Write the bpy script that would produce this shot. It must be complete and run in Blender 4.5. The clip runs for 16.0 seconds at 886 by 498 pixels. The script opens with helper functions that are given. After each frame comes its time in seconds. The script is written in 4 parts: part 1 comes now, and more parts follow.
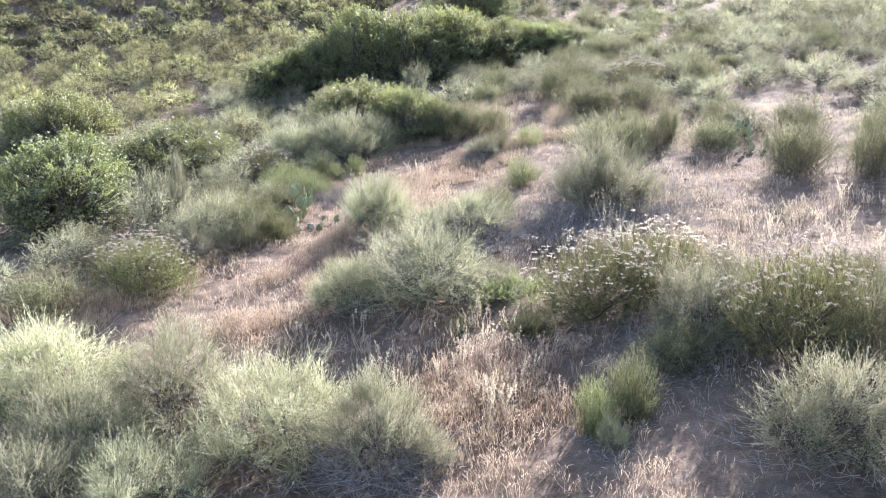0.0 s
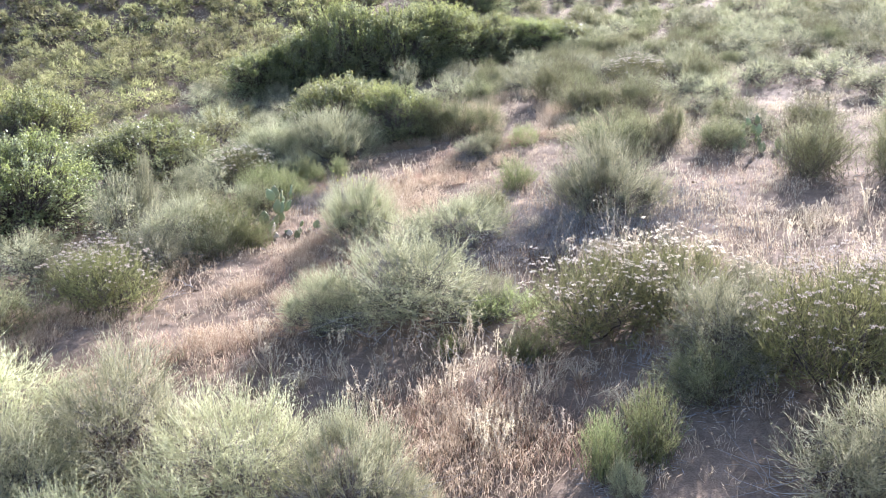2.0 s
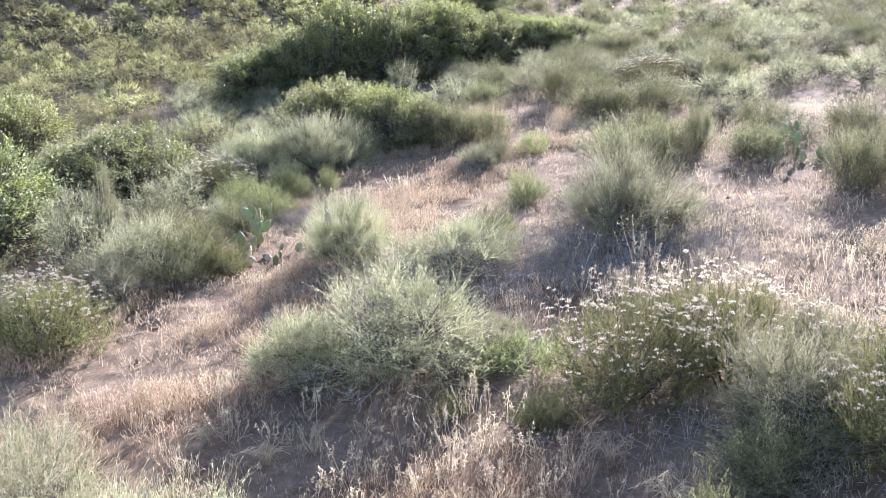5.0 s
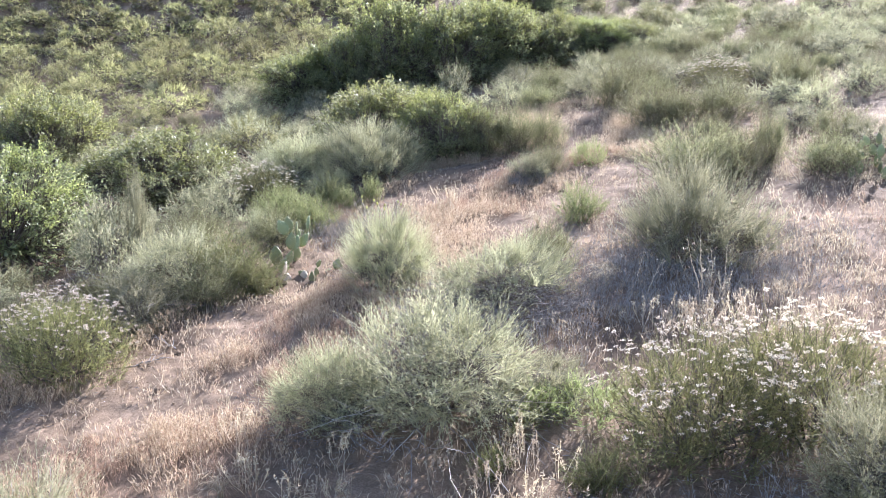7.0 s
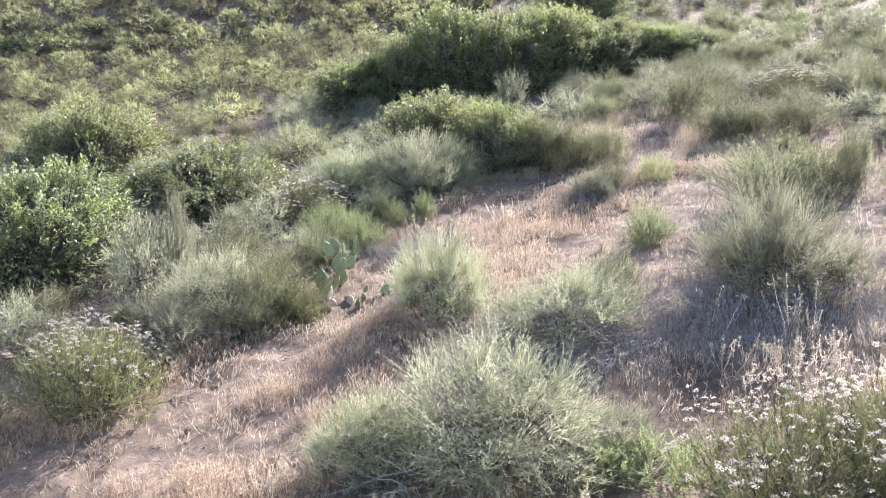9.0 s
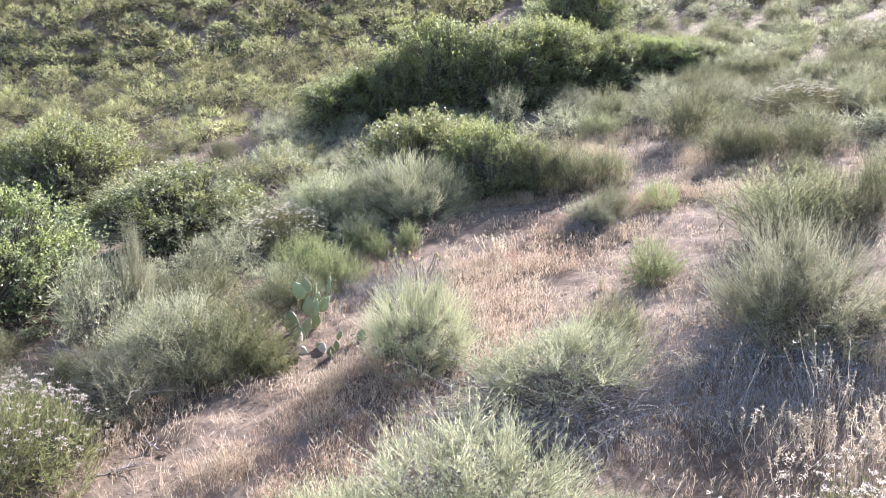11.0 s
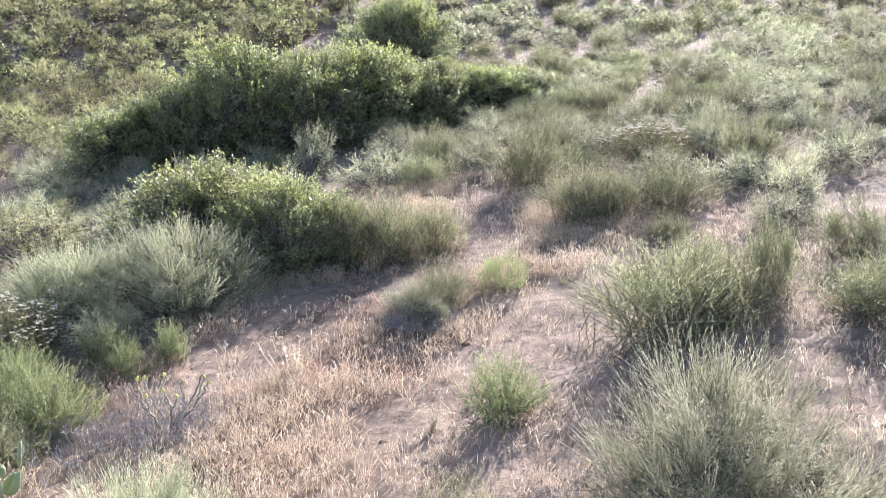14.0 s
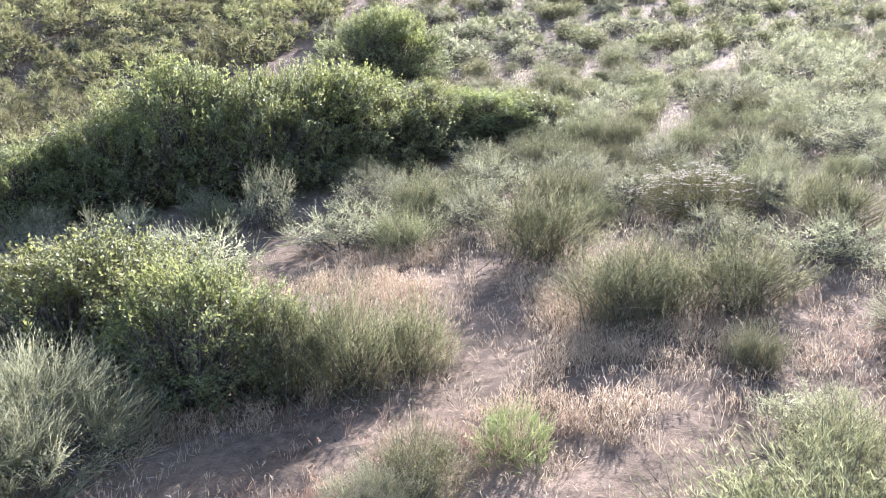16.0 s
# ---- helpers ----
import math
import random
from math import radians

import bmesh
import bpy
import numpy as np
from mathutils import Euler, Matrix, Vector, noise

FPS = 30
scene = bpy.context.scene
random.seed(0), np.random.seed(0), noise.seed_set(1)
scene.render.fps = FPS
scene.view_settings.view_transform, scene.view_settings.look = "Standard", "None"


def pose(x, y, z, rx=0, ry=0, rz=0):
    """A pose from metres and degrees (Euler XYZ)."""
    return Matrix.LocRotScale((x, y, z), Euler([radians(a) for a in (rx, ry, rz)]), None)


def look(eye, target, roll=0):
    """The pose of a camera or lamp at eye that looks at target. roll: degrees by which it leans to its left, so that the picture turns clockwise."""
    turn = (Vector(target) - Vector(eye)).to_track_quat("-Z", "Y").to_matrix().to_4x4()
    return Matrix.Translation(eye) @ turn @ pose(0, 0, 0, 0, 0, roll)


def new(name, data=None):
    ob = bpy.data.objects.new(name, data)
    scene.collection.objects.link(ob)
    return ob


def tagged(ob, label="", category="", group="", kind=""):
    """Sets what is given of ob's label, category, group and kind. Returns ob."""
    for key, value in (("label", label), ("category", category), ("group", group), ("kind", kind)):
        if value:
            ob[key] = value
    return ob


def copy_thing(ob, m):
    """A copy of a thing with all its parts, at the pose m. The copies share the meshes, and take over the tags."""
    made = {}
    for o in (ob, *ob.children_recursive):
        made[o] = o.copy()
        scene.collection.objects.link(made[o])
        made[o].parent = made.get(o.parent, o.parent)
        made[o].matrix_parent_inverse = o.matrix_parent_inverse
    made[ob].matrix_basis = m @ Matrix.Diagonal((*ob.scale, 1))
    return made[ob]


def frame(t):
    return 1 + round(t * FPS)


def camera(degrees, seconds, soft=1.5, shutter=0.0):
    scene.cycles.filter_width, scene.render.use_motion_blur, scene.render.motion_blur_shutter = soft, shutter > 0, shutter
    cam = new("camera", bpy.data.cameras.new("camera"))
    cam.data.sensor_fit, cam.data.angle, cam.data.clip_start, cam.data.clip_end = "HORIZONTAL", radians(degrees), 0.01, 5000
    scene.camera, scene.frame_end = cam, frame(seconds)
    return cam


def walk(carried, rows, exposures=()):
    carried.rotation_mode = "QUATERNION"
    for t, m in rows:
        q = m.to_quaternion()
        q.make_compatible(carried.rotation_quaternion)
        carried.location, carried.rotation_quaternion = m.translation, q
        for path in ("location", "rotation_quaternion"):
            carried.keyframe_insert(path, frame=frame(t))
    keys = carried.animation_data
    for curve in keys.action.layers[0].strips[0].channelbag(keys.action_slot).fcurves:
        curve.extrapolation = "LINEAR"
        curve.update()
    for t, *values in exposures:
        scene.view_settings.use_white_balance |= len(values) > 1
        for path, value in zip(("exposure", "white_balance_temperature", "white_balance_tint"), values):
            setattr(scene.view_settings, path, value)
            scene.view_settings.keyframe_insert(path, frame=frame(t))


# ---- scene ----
EXPOSURES = [(0.0, 1.89, 5720, 20)]
cam = camera(49.52, 16.0, soft=0.6)
# seconds, place in metres, turn in degrees
PATH = [
    (0.00, 0.000, -2.931, 3.834, 78.89, 0.20, -3.60),
    (0.50, 0.031, -2.630, 3.786, 78.93, 0.16, -3.80),
    (1.00, 0.071, -2.302, 3.749, 78.92, 0.11, -3.93),
    (1.50, 0.109, -1.944, 3.705, 78.98, 0.12, -4.04),
    (2.00, 0.135, -1.588, 3.689, 78.97, 0.11, -4.10),
    (2.50, 0.166, -1.215, 3.671, 78.99, 0.11, -4.08),
    (3.00, 0.209, -0.864, 3.664, 79.01, 0.09, -4.06),
    (3.50, 0.259, -0.521, 3.662, 79.02, 0.08, -4.03),
    (4.00, 0.281, -0.183, 3.670, 79.01, 0.13, -4.08),
    (4.20, 0.279, -0.046, 3.667, 79.01, 0.29, -4.17),
    (4.70, 0.312, 0.282, 3.673, 79.01, 0.36, -4.09),
    (5.25, 0.375, 0.615, 3.685, 79.02, 0.30, -3.62),
    (5.80, 0.434, 0.918, 3.703, 79.03, 0.18, -2.85),
    (6.30, 0.461, 1.166, 3.722, 79.03, 0.09, -1.98),
    (6.50, 0.468, 1.262, 3.726, 79.05, -0.01, -1.65),
    (7.00, 0.468, 1.495, 3.752, 79.03, 0.02, -0.70),
    (7.50, 0.464, 1.720, 3.771, 79.02, 0.01, 0.50),
    (8.00, 0.459, 1.967, 3.797, 79.01, 0.03, 1.77),
    (8.50, 0.464, 2.214, 3.820, 79.13, 0.08, 2.41),
    (8.70, 0.454, 2.308, 3.828, 79.22, 0.01, 2.40),
    (9.20, 0.464, 2.564, 3.862, 79.34, 0.02, 2.81),
    (9.75, 0.497, 2.879, 3.911, 79.44, 0.05, 3.07),
    (10.30, 0.542, 3.242, 3.957, 79.57, 0.10, 3.01),
    (10.80, 0.582, 3.625, 3.981, 79.77, 0.13, 2.58),
    (11.00, 0.603, 3.784, 3.982, 79.90, 0.14, 2.54),
    (11.50, 0.632, 4.200, 3.994, 80.14, 0.17, 1.68),
    (12.00, 0.661, 4.647, 4.023, 80.34, 0.21, -0.26),
    (12.50, 0.706, 5.210, 4.053, 80.60, 0.14, -2.60),
    (13.00, 0.781, 5.884, 4.107, 80.83, 0.11, -5.14),
    (13.50, 0.887, 6.707, 4.173, 81.05, 0.06, -7.11),
    (14.00, 1.036, 7.646, 4.259, 81.24, -0.04, -7.80),
    (14.50, 1.216, 8.694, 4.342, 81.42, -0.13, -8.04),
    (15.00, 1.397, 9.843, 4.436, 81.57, -0.20, -8.22),
    (15.50, 1.595, 10.998, 4.524, 81.85, -0.17, -8.17),
    (16.00, 1.783, 12.142, 4.671, 82.00, -0.20, -8.17),
]
walk(cam, [(t, pose(x, y, z, rx, ry, rz)) for t, x, y, z, rx, ry, rz in PATH], EXPOSURES)

# ---- light ----
SUN_TURN, SUN_RISE = 29.0, 29.0          # degrees to the right of +y, and above the horizon
world = bpy.data.worlds.new("daylight")
scene.world = world
world.use_nodes = True
wn = world.node_tree
sky = wn.nodes.new("ShaderNodeTexSky")
sky.sky_type = "NISHITA"
sky.sun_disc = False
sky.sun_elevation, sky.sun_rotation = radians(SUN_RISE), radians(SUN_TURN)
sky.altitude, sky.dust_density = 300, 1.5
wn.links.new(sky.outputs[0], wn.nodes["Background"].inputs[0])
wn.nodes["Background"].inputs[1].default_value = 0.084
to_sun = Vector((math.sin(radians(SUN_TURN)) * math.cos(radians(SUN_RISE)),
                 math.cos(radians(SUN_TURN)) * math.cos(radians(SUN_RISE)), math.sin(radians(SUN_RISE))))
sun_data = bpy.data.lights.new("sun", "SUN")
sun_data.energy, sun_data.angle, sun_data.color = 5.0, radians(0.53), (1.0, 0.96, 0.90)
sun = new("sun", sun_data)
sun.matrix_basis = look(to_sun * 80, (0, 0, 0))


# ---- materials ----
def material(name):
    m = bpy.data.materials.new(name)
    m.use_nodes = True
    return m, m.node_tree.nodes, m.node_tree.links, m.node_tree.nodes["Principled BSDF"]


def ramp(nodes, stops):
    r = nodes.new("ShaderNodeValToRGB")
    while len(r.color_ramp.elements) < len(stops):
        r.color_ramp.elements.new(0.5)
    for e, (p, c) in zip(r.color_ramp.elements, stops):
        e.position, e.color = p, (*c, 1)
    return r


def foliage(name, dark, mid, light, rough=0.6, glow=0.35, spec=0.3, spread=0.25):
    """Leaves: each leaf, and each plant, has a tone of its own; light from behind comes through."""
    m, n, l, b = material(name)
    geo, info = n.new("ShaderNodeNewGeometry"), n.new("ShaderNodeObjectInfo")
    r = ramp(n, [(0.0, dark), (0.5, mid), (1.0, light)])
    l.new(geo.outputs["Random Per Island"], r.inputs[0])
    hsv = n.new("ShaderNodeHueSaturation")
    vary = n.new("ShaderNodeMapRange")
    vary.inputs["To Min"].default_value, vary.inputs["To Max"].default_value = 1 - spread, 1 + spread
    l.new(info.outputs["Random"], vary.inputs["Value"])
    l.new(vary.outputs[0], hsv.inputs["Value"])
    tint = n.new("ShaderNodeMapRange")
    tint.inputs["To Min"].default_value, tint.inputs["To Max"].default_value = 0.485, 0.51
    l.new(info.outputs["Random"], tint.inputs["Value"])
    l.new(tint.outputs[0], hsv.inputs["Hue"])
    l.new(r.outputs[0], hsv.inputs["Color"])
    l.new(hsv.outputs[0], b.inputs["Base Color"])
    b.inputs["Roughness"].default_value = rough
    b.inputs["Specular IOR Level"].default_value = spec
    if glow:
        t, mix = n.new("ShaderNodeBsdfTranslucent"), n.new("ShaderNodeMixShader")
        l.new(hsv.outputs[0], t.inputs["Color"])
        mix.inputs[0].default_value = glow
        l.new(b.outputs[0], mix.inputs[1]), l.new(t.outputs[0], mix.inputs[2])
        l.new(mix.outputs[0], n["Material Output"].inputs["Surface"])
    return m


def soil(name):
    m, n, l, b = material(name)
    co = n.new("ShaderNodeTexCoord")
    big, fine, grit = (n.new("ShaderNodeTexNoise") for _ in range(3))
    for tex, scale, detail in ((big, 0.55, 6), (fine, 7.0, 12), (grit, 60.0, 5)):
        tex.inputs["Scale"].default_value, tex.inputs["Detail"].default_value = scale, detail
        l.new(co.outputs["Object"], tex.inputs["Vector"])
    tone = ramp(n, [(0.32, (0.13, 0.09, 0.058)), (0.5, (0.265, 0.19, 0.128)), (0.7, (0.42, 0.312, 0.22))])
    l.new(fine.outputs["Fac"], tone.inputs[0])
    litter = ramp(n, [(0.40, (0.12, 0.092, 0.066)), (0.62, (0.39, 0.30, 0.218))])
    l.new(big.outputs["Fac"], litter.inputs[0])
    mix = n.new("ShaderNodeMix")
    mix.data_type, mix.blend_type = "RGBA", "MIX"
    mix.inputs[0].default_value = 0.4
    l.new(tone.outputs[0], mix.inputs[6]), l.new(litter.outputs[0], mix.inputs[7])
    speck = n.new("ShaderNodeMix")
    speck.data_type, speck.blend_type = "RGBA", "MULTIPLY"
    speck.inputs[0].default_value = 0.6
    sr = ramp(n, [(0.35, (0.45, 0.42, 0.4)), (0.6, (1, 1, 1))])
    l.new(grit.outputs["Fac"], sr.inputs[0])
    l.new(mix.outputs[2], speck.inputs[6]), l.new(sr.outputs[0], speck.inputs[7])
    l.new(speck.outputs[2], b.inputs["Base Color"])
    b.inputs["Roughness"].default_value = 0.95
    b.inputs["Specular IOR Level"].default_value = 0.1
    fine.inputs["Roughness"].default_value = 0.66
    bump = n.new("ShaderNodeBump")
    bump.inputs["Strength"].default_value, bump.inputs["Distance"].default_value = 0.7, 0.05
    l.new(fine.outputs["Fac"], bump.inputs["Height"]), l.new(bump.outputs[0], b.inputs["Normal"])
    return m


M_SOIL = soil("sandy_soil")
M_SAGE = foliage("sage_leaf", (0.22, 0.222, 0.132), (0.42, 0.415, 0.25), (0.64, 0.62, 0.40), 0.7, 0.42)
M_SAGE_PALE = foliage("pale_sage_leaf", (0.33, 0.333, 0.185), (0.54, 0.535, 0.315), (0.74, 0.72, 0.47), 0.7, 0.45)
M_BROOM = foliage("broom_leaf", (0.145, 0.15, 0.075), (0.285, 0.285, 0.145), (0.45, 0.44, 0.245), 0.6, 0.5)
M_SPIRE = foliage("leafy_shoot", (0.17, 0.19, 0.08), (0.28, 0.295, 0.13), (0.41, 0.42, 0.205), 0.6, 0.45)
M_BUCK = foliage("buckwheat_leaf", (0.12, 0.125, 0.055), (0.225, 0.225, 0.095), (0.38, 0.365, 0.165), 0.6, 0.4)
M_LAUREL = foliage("laurel_leaf", (0.15, 0.175, 0.09), (0.28, 0.305, 0.145), (0.42, 0.435, 0.215), 0.30, 0.55, 0.6, spread=0.14)
M_LAUREL_TIP = foliage("young_laurel_leaf", (0.19, 0.215, 0.07), (0.30, 0.325, 0.11), (0.41, 0.425, 0.165), 0.36, 0.55, 0.5, spread=0.14)
M_HERB = foliage("herb_leaf", (0.25, 0.295, 0.11), (0.36, 0.40, 0.17), (0.48, 0.51, 0.25), 0.6, 0.45)
M_HILL = foliage("hill_shrub_leaf", (0.16, 0.16, 0.072), (0.34, 0.33, 0.15), (0.55, 0.525, 0.26), 0.7, 0.4, spread=0.38)
M_STEM = foliage("grey_bark", (0.07, 0.055, 0.045), (0.14, 0.115, 0.095), (0.24, 0.205, 0.175), 0.9, 0.0)
M_TWIG = foliage("dead_twig", (0.16, 0.145, 0.135), (0.27, 0.25, 0.235), (0.42, 0.39, 0.36), 0.9, 0.0)
M_FLOWER = foliage("white_flower", (0.56, 0.46, 0.34), (0.70, 0.62, 0.50), (0.80, 0.74, 0.63), 0.8, 0.3)
M_BROME = foliage("dry_brome", (0.33, 0.245, 0.155), (0.55, 0.435, 0.30), (0.74, 0.63, 0.465), 0.8, 0.4)
M_RUST = foliage("rusty_brome", (0.28, 0.19, 0.125), (0.46, 0.325, 0.22), (0.62, 0.475, 0.335), 0.8, 0.4)
M_STRAW = foliage("pale_straw", (0.38, 0.31, 0.21), (0.56, 0.475, 0.335), (0.74, 0.66, 0.50), 0.8, 0.4)
M_CACTUS = foliage("cactus_pad", (0.18, 0.21, 0.10), (0.26, 0.295, 0.145), (0.35, 0.38, 0.21), 0.5, 0.0)
M_DEADPAD = foliage("bleached_pad", (0.36, 0.31, 0.22), (0.50, 0.44, 0.33), (0.66, 0.61, 0.50), 0.8, 0.0)
M_CHOLLA = foliage("cholla_joint", (0.20, 0.165, 0.115), (0.29, 0.245, 0.17), (0.42, 0.37, 0.26), 0.7, 0.0)
M_FRUIT = foliage("yellow_fruit", (0.45, 0.47, 0.10), (0.60, 0.58, 0.16), (0.70, 0.68, 0.28), 0.6, 0.2)
M_STONE = soil("weathered_stone")
M_SPINE = foliage("cactus_spine", (0.55, 0.50, 0.38), (0.68, 0.62, 0.50), (0.78, 0.74, 0.62), 0.7, 0.0)


# ---- mesh tools ----
def unit(v):
    return v / np.maximum(np.linalg.norm(v, axis=-1, keepdims=True), 1e-9)


class Soup:
    """Triangles gathered in arrays, with a material slot for each lot."""

    def __init__(self):
        self.v, self.f, self.m, self.n = [], [], [], 0

    def add(self, verts, tris, slot=0):
        self.v.append(np.asarray(verts, float).reshape(-1, 3))
        self.f.append(np.asarray(tris, int).reshape(-1, 3) + self.n)
        self.m.append(np.full(len(self.f[-1]), slot, np.int32))
        self.n += len(self.v[-1])

    def needles(self, at, way, length, width, rng, slot=0):
        """One pointed leaf for each place."""
        side = unit(np.cross(way, rng.normal(size=at.shape))) * (np.asarray(width) / 2).reshape(-1, 1)
        tip = at + way * np.asarray(length).reshape(-1, 1)
        mid = at + way * np.asarray(length).reshape(-1, 1) * 0.4
        k = len(at)
        i = np.arange(k)[:, None] * 4
        self.add(np.stack([at, mid - side, tip, mid + side], 1), np.concatenate([i + [0, 1, 2], i + [0, 2, 3]], 1), slot)

    def slivers(self, at, way, length, width, rng, slot=0):
        """One triangle for each place."""
        side = unit(np.cross(way, rng.normal(size=at.shape))) * (np.asarray(width) / 2).reshape(-1, 1)
        tip = at + way * np.asarray(length).reshape(-1, 1)
        self.add(np.stack([at - side, at + side, tip], 1), np.arange(len(at) * 3), slot)

    def blades(self, at, way, length, width, rng, slot=0):
        """Broad leaves folded along the middle, facing mostly up."""
        side = unit(np.cross(way, rng.normal(size=at.shape) * 0.7 + [0, 0, 1.0]))
        up = unit(np.cross(side, way))
        length, width = np.asarray(length).reshape(-1, 1), np.asarray(width).reshape(-1, 1)
        mid = at + way * length * 0.45
        k = len(at)
        i = np.arange(k)[:, None] * 4
        self.add(np.stack([at, mid - side * width / 2 + up * width * 0.18, at + way * length - up * length * 0.1,
                           mid + side * width / 2 + up * width * 0.18], 1),
                 np.concatenate([i + [0, 1, 2], i + [0, 2, 3]], 1), slot)

    def ribbons(self, paths, widths, rng, slot=0):
        """Flat strands along paths (S, K, 3); widths (K,) or (S, K)."""
        s, k, _ = paths.shape
        t = unit(np.gradient(paths, axis=1))
        side = unit(np.cross(t, rng.normal(size=(s, 1, 3)))) * np.broadcast_to(widths, (s, k))[..., None] / 2
        v = np.stack([paths - side, paths + side], 2).reshape(s, k * 2, 3)
        j = np.arange(k - 1)[:, None] * 2
        f = np.concatenate([j + [0, 1, 2], j + [1, 3, 2]], 0)
        self.add(v, (f[None] + (np.arange(s) * k * 2)[:, None, None]), slot)

    def feathers(self, paths, leaves, leaf, width, lean, rng, slot=0, taper=0.45, per=1):
        """Leafy shoots: a thin stem along its path (S, K, 3) with slender leaves set round every node. So many at a time grow from one base."""
        s, k, _ = paths.shape
        t = unit(np.gradient(paths, axis=1))
        a = unit(np.cross(t, rng.normal(size=(s, 1, 3))))
        b = np.cross(t, a)
        turn = (rng.uniform(0, 6.283, (s, 1)) + np.arange(k) * 2.4)[..., None]
        side = (a * np.cos(turn) + b * np.sin(turn)) * (np.linspace(1, taper, k) * width / 2)[None, :, None]
        stem = np.stack([paths - side, paths + side], 2).reshape(s, 2 * k, 3)
        q = rng.uniform(0, 6.283, (s, k - 1, leaves, 1))
        out = a[:, 1:, None] * np.cos(q) + b[:, 1:, None] * np.sin(q)
        long = leaf * rng.uniform(0.65, 1.3, (s, k - 1, leaves, 1)) * np.linspace(1.1, 0.75, k - 1)[None, :, None, None]
        tips = paths[:, 1:, None] + (t[:, 1:, None] + out * lean * rng.uniform(0.5, 1.4, q.shape)) * long
        each = 2 * k + (k - 1) * leaves
        j = np.arange(k - 1)[:, None] * 2
        node = np.repeat(np.arange(1, k), leaves)
        f = np.concatenate([j + [0, 1, 2], j + [1, 3, 2],
                            np.stack([node * 2, node * 2 + 1, 2 * k + np.arange((k - 1) * leaves)], 1)], 0)
        f = (f[None] + (np.arange(s) * each)[:, None, None]).reshape(-1, 3)
        if per > 1:
            i = np.arange(s)
            i = i[i % per > 0]
            f = np.concatenate([f, np.stack([i // per * per * each, i * each, i * each + 1], 1)], 0)
        self.add(np.concatenate([stem, tips.reshape(s, -1, 3)], 1), f, slot)

    def tubes(self, paths, radii, sides=5, slot=0):
        """Round stems along paths (S, K, 3), closed at the tip."""
        s, k, _ = paths.shape
        t = unit(np.gradient(paths, axis=1))
        a = unit(np.cross(t, np.array([0.31, 0.83, 0.46])))
        b = np.cross(t, a)
        ang = np.arange(sides) * 2 * np.pi / sides
        r = np.broadcast_to(radii, (s, k))[..., None, None]
        v = paths[:, :, None] + (a[:, :, None] * np.cos(ang)[:, None] + b[:, :, None] * np.sin(ang)[:, None]) * r
        f = []
        for j in range(k - 1):
            for q in range(sides):
                p, w = j * sides + q, j * sides + (q + 1) % sides
                f += [(p, w, p + sides), (w, w + sides, p + sides)]
        for j in (0, (k - 1) * sides):
            for q in range(1, sides - 1):
                f.append((j, j + q, j + q + 1))
        self.add(v.reshape(s, k * sides, 3), np.array(f)[None] + (np.arange(s) * k * sides)[:, None, None], slot)

    def mesh(self, name, *mats):
        v, f, m = np.concatenate(self.v), np.concatenate(self.f), np.concatenate(self.m)
        me = bpy.data.meshes.new(name)
        me.vertices.add(len(v))
        me.vertices.foreach_set("co", v.astype(np.float32).ravel())
        me.loops.add(len(f) * 3)
        me.loops.foreach_set("vertex_index", f.astype(np.int32).ravel())
        me.polygons.add(len(f))
        me.polygons.foreach_set("loop_start", np.arange(0, len(f) * 3, 3, dtype=np.int32))
        me.polygons.foreach_set("material_index", m)
        for mat in mats:
            me.materials.append(mat)
        me.update(calc_edges=True)
        return me


def lattice(x, y, seed=0):
    """Smooth noise from 0 to 1 on a unit lattice."""
    xi, yi = np.floor(x).astype(np.int64), np.floor(y).astype(np.int64)
    fx, fy = x - xi, y - yi
    fx, fy = fx * fx * (3 - 2 * fx), fy * fy * (3 - 2 * fy)

    def h(a, b):
        n = (a * 374761393 + b * 668265263 + seed * 974711) & 0x7FFFFFFF
        n = ((n ^ (n >> 13)) * 1274126177) & 0x7FFFFFFF
        return ((n ^ (n >> 16)) & 0xFFFF) / 65535.0
    return ((h(xi, yi) * (1 - fx) + h(xi + 1, yi) * fx) * (1 - fy)
            + (h(xi, yi + 1) * (1 - fx) + h(xi + 1, yi + 1) * fx) * fy)


# ---- ground ----
C0, C1, C2, C3 = -1.0086, 0.07445, 0.17826, -0.000348
C4, C5, C6, C7 = 0.004299, -0.004121, -0.00008169, 0.00006797
def slope(x, y):
    """The lie of the land: a hillside that climbs away, with a shallow gully to its left."""
    x, y = np.asarray(x, float), np.asarray(y, float)
    a, b = np.clip(x, -30, 40), np.clip(y, -8, 58)
    z = (C0 + C1 * a + C2 * b + C3 * a * a + C4 * a * b + C5 * b * b + C6 * a * b * b + C7 * b ** 3)
    z = z + 0.28 * np.clip(y - 58, 0, 90) + 0.10 * np.clip(y + 8, -60, 0) + 0.10 * (np.clip(x, -90, 110) - a)
    return z


# the trodden way that winds up between the bushes
TRACK = np.array([(-6.0, 8.4), (-4.5, 9.4), (-3.4, 10.7), (-2.8, 11.7), (-2.35, 12.7), (-1.85, 13.5), (-1.25, 14.5),
                  (-0.85, 16.0), (-0.15, 18.2), (0.8, 19.6), (1.8, 20.3), (3.0, 21.0), (3.85, 22.1), (3.95, 24.2), (4.3, 26.0)])


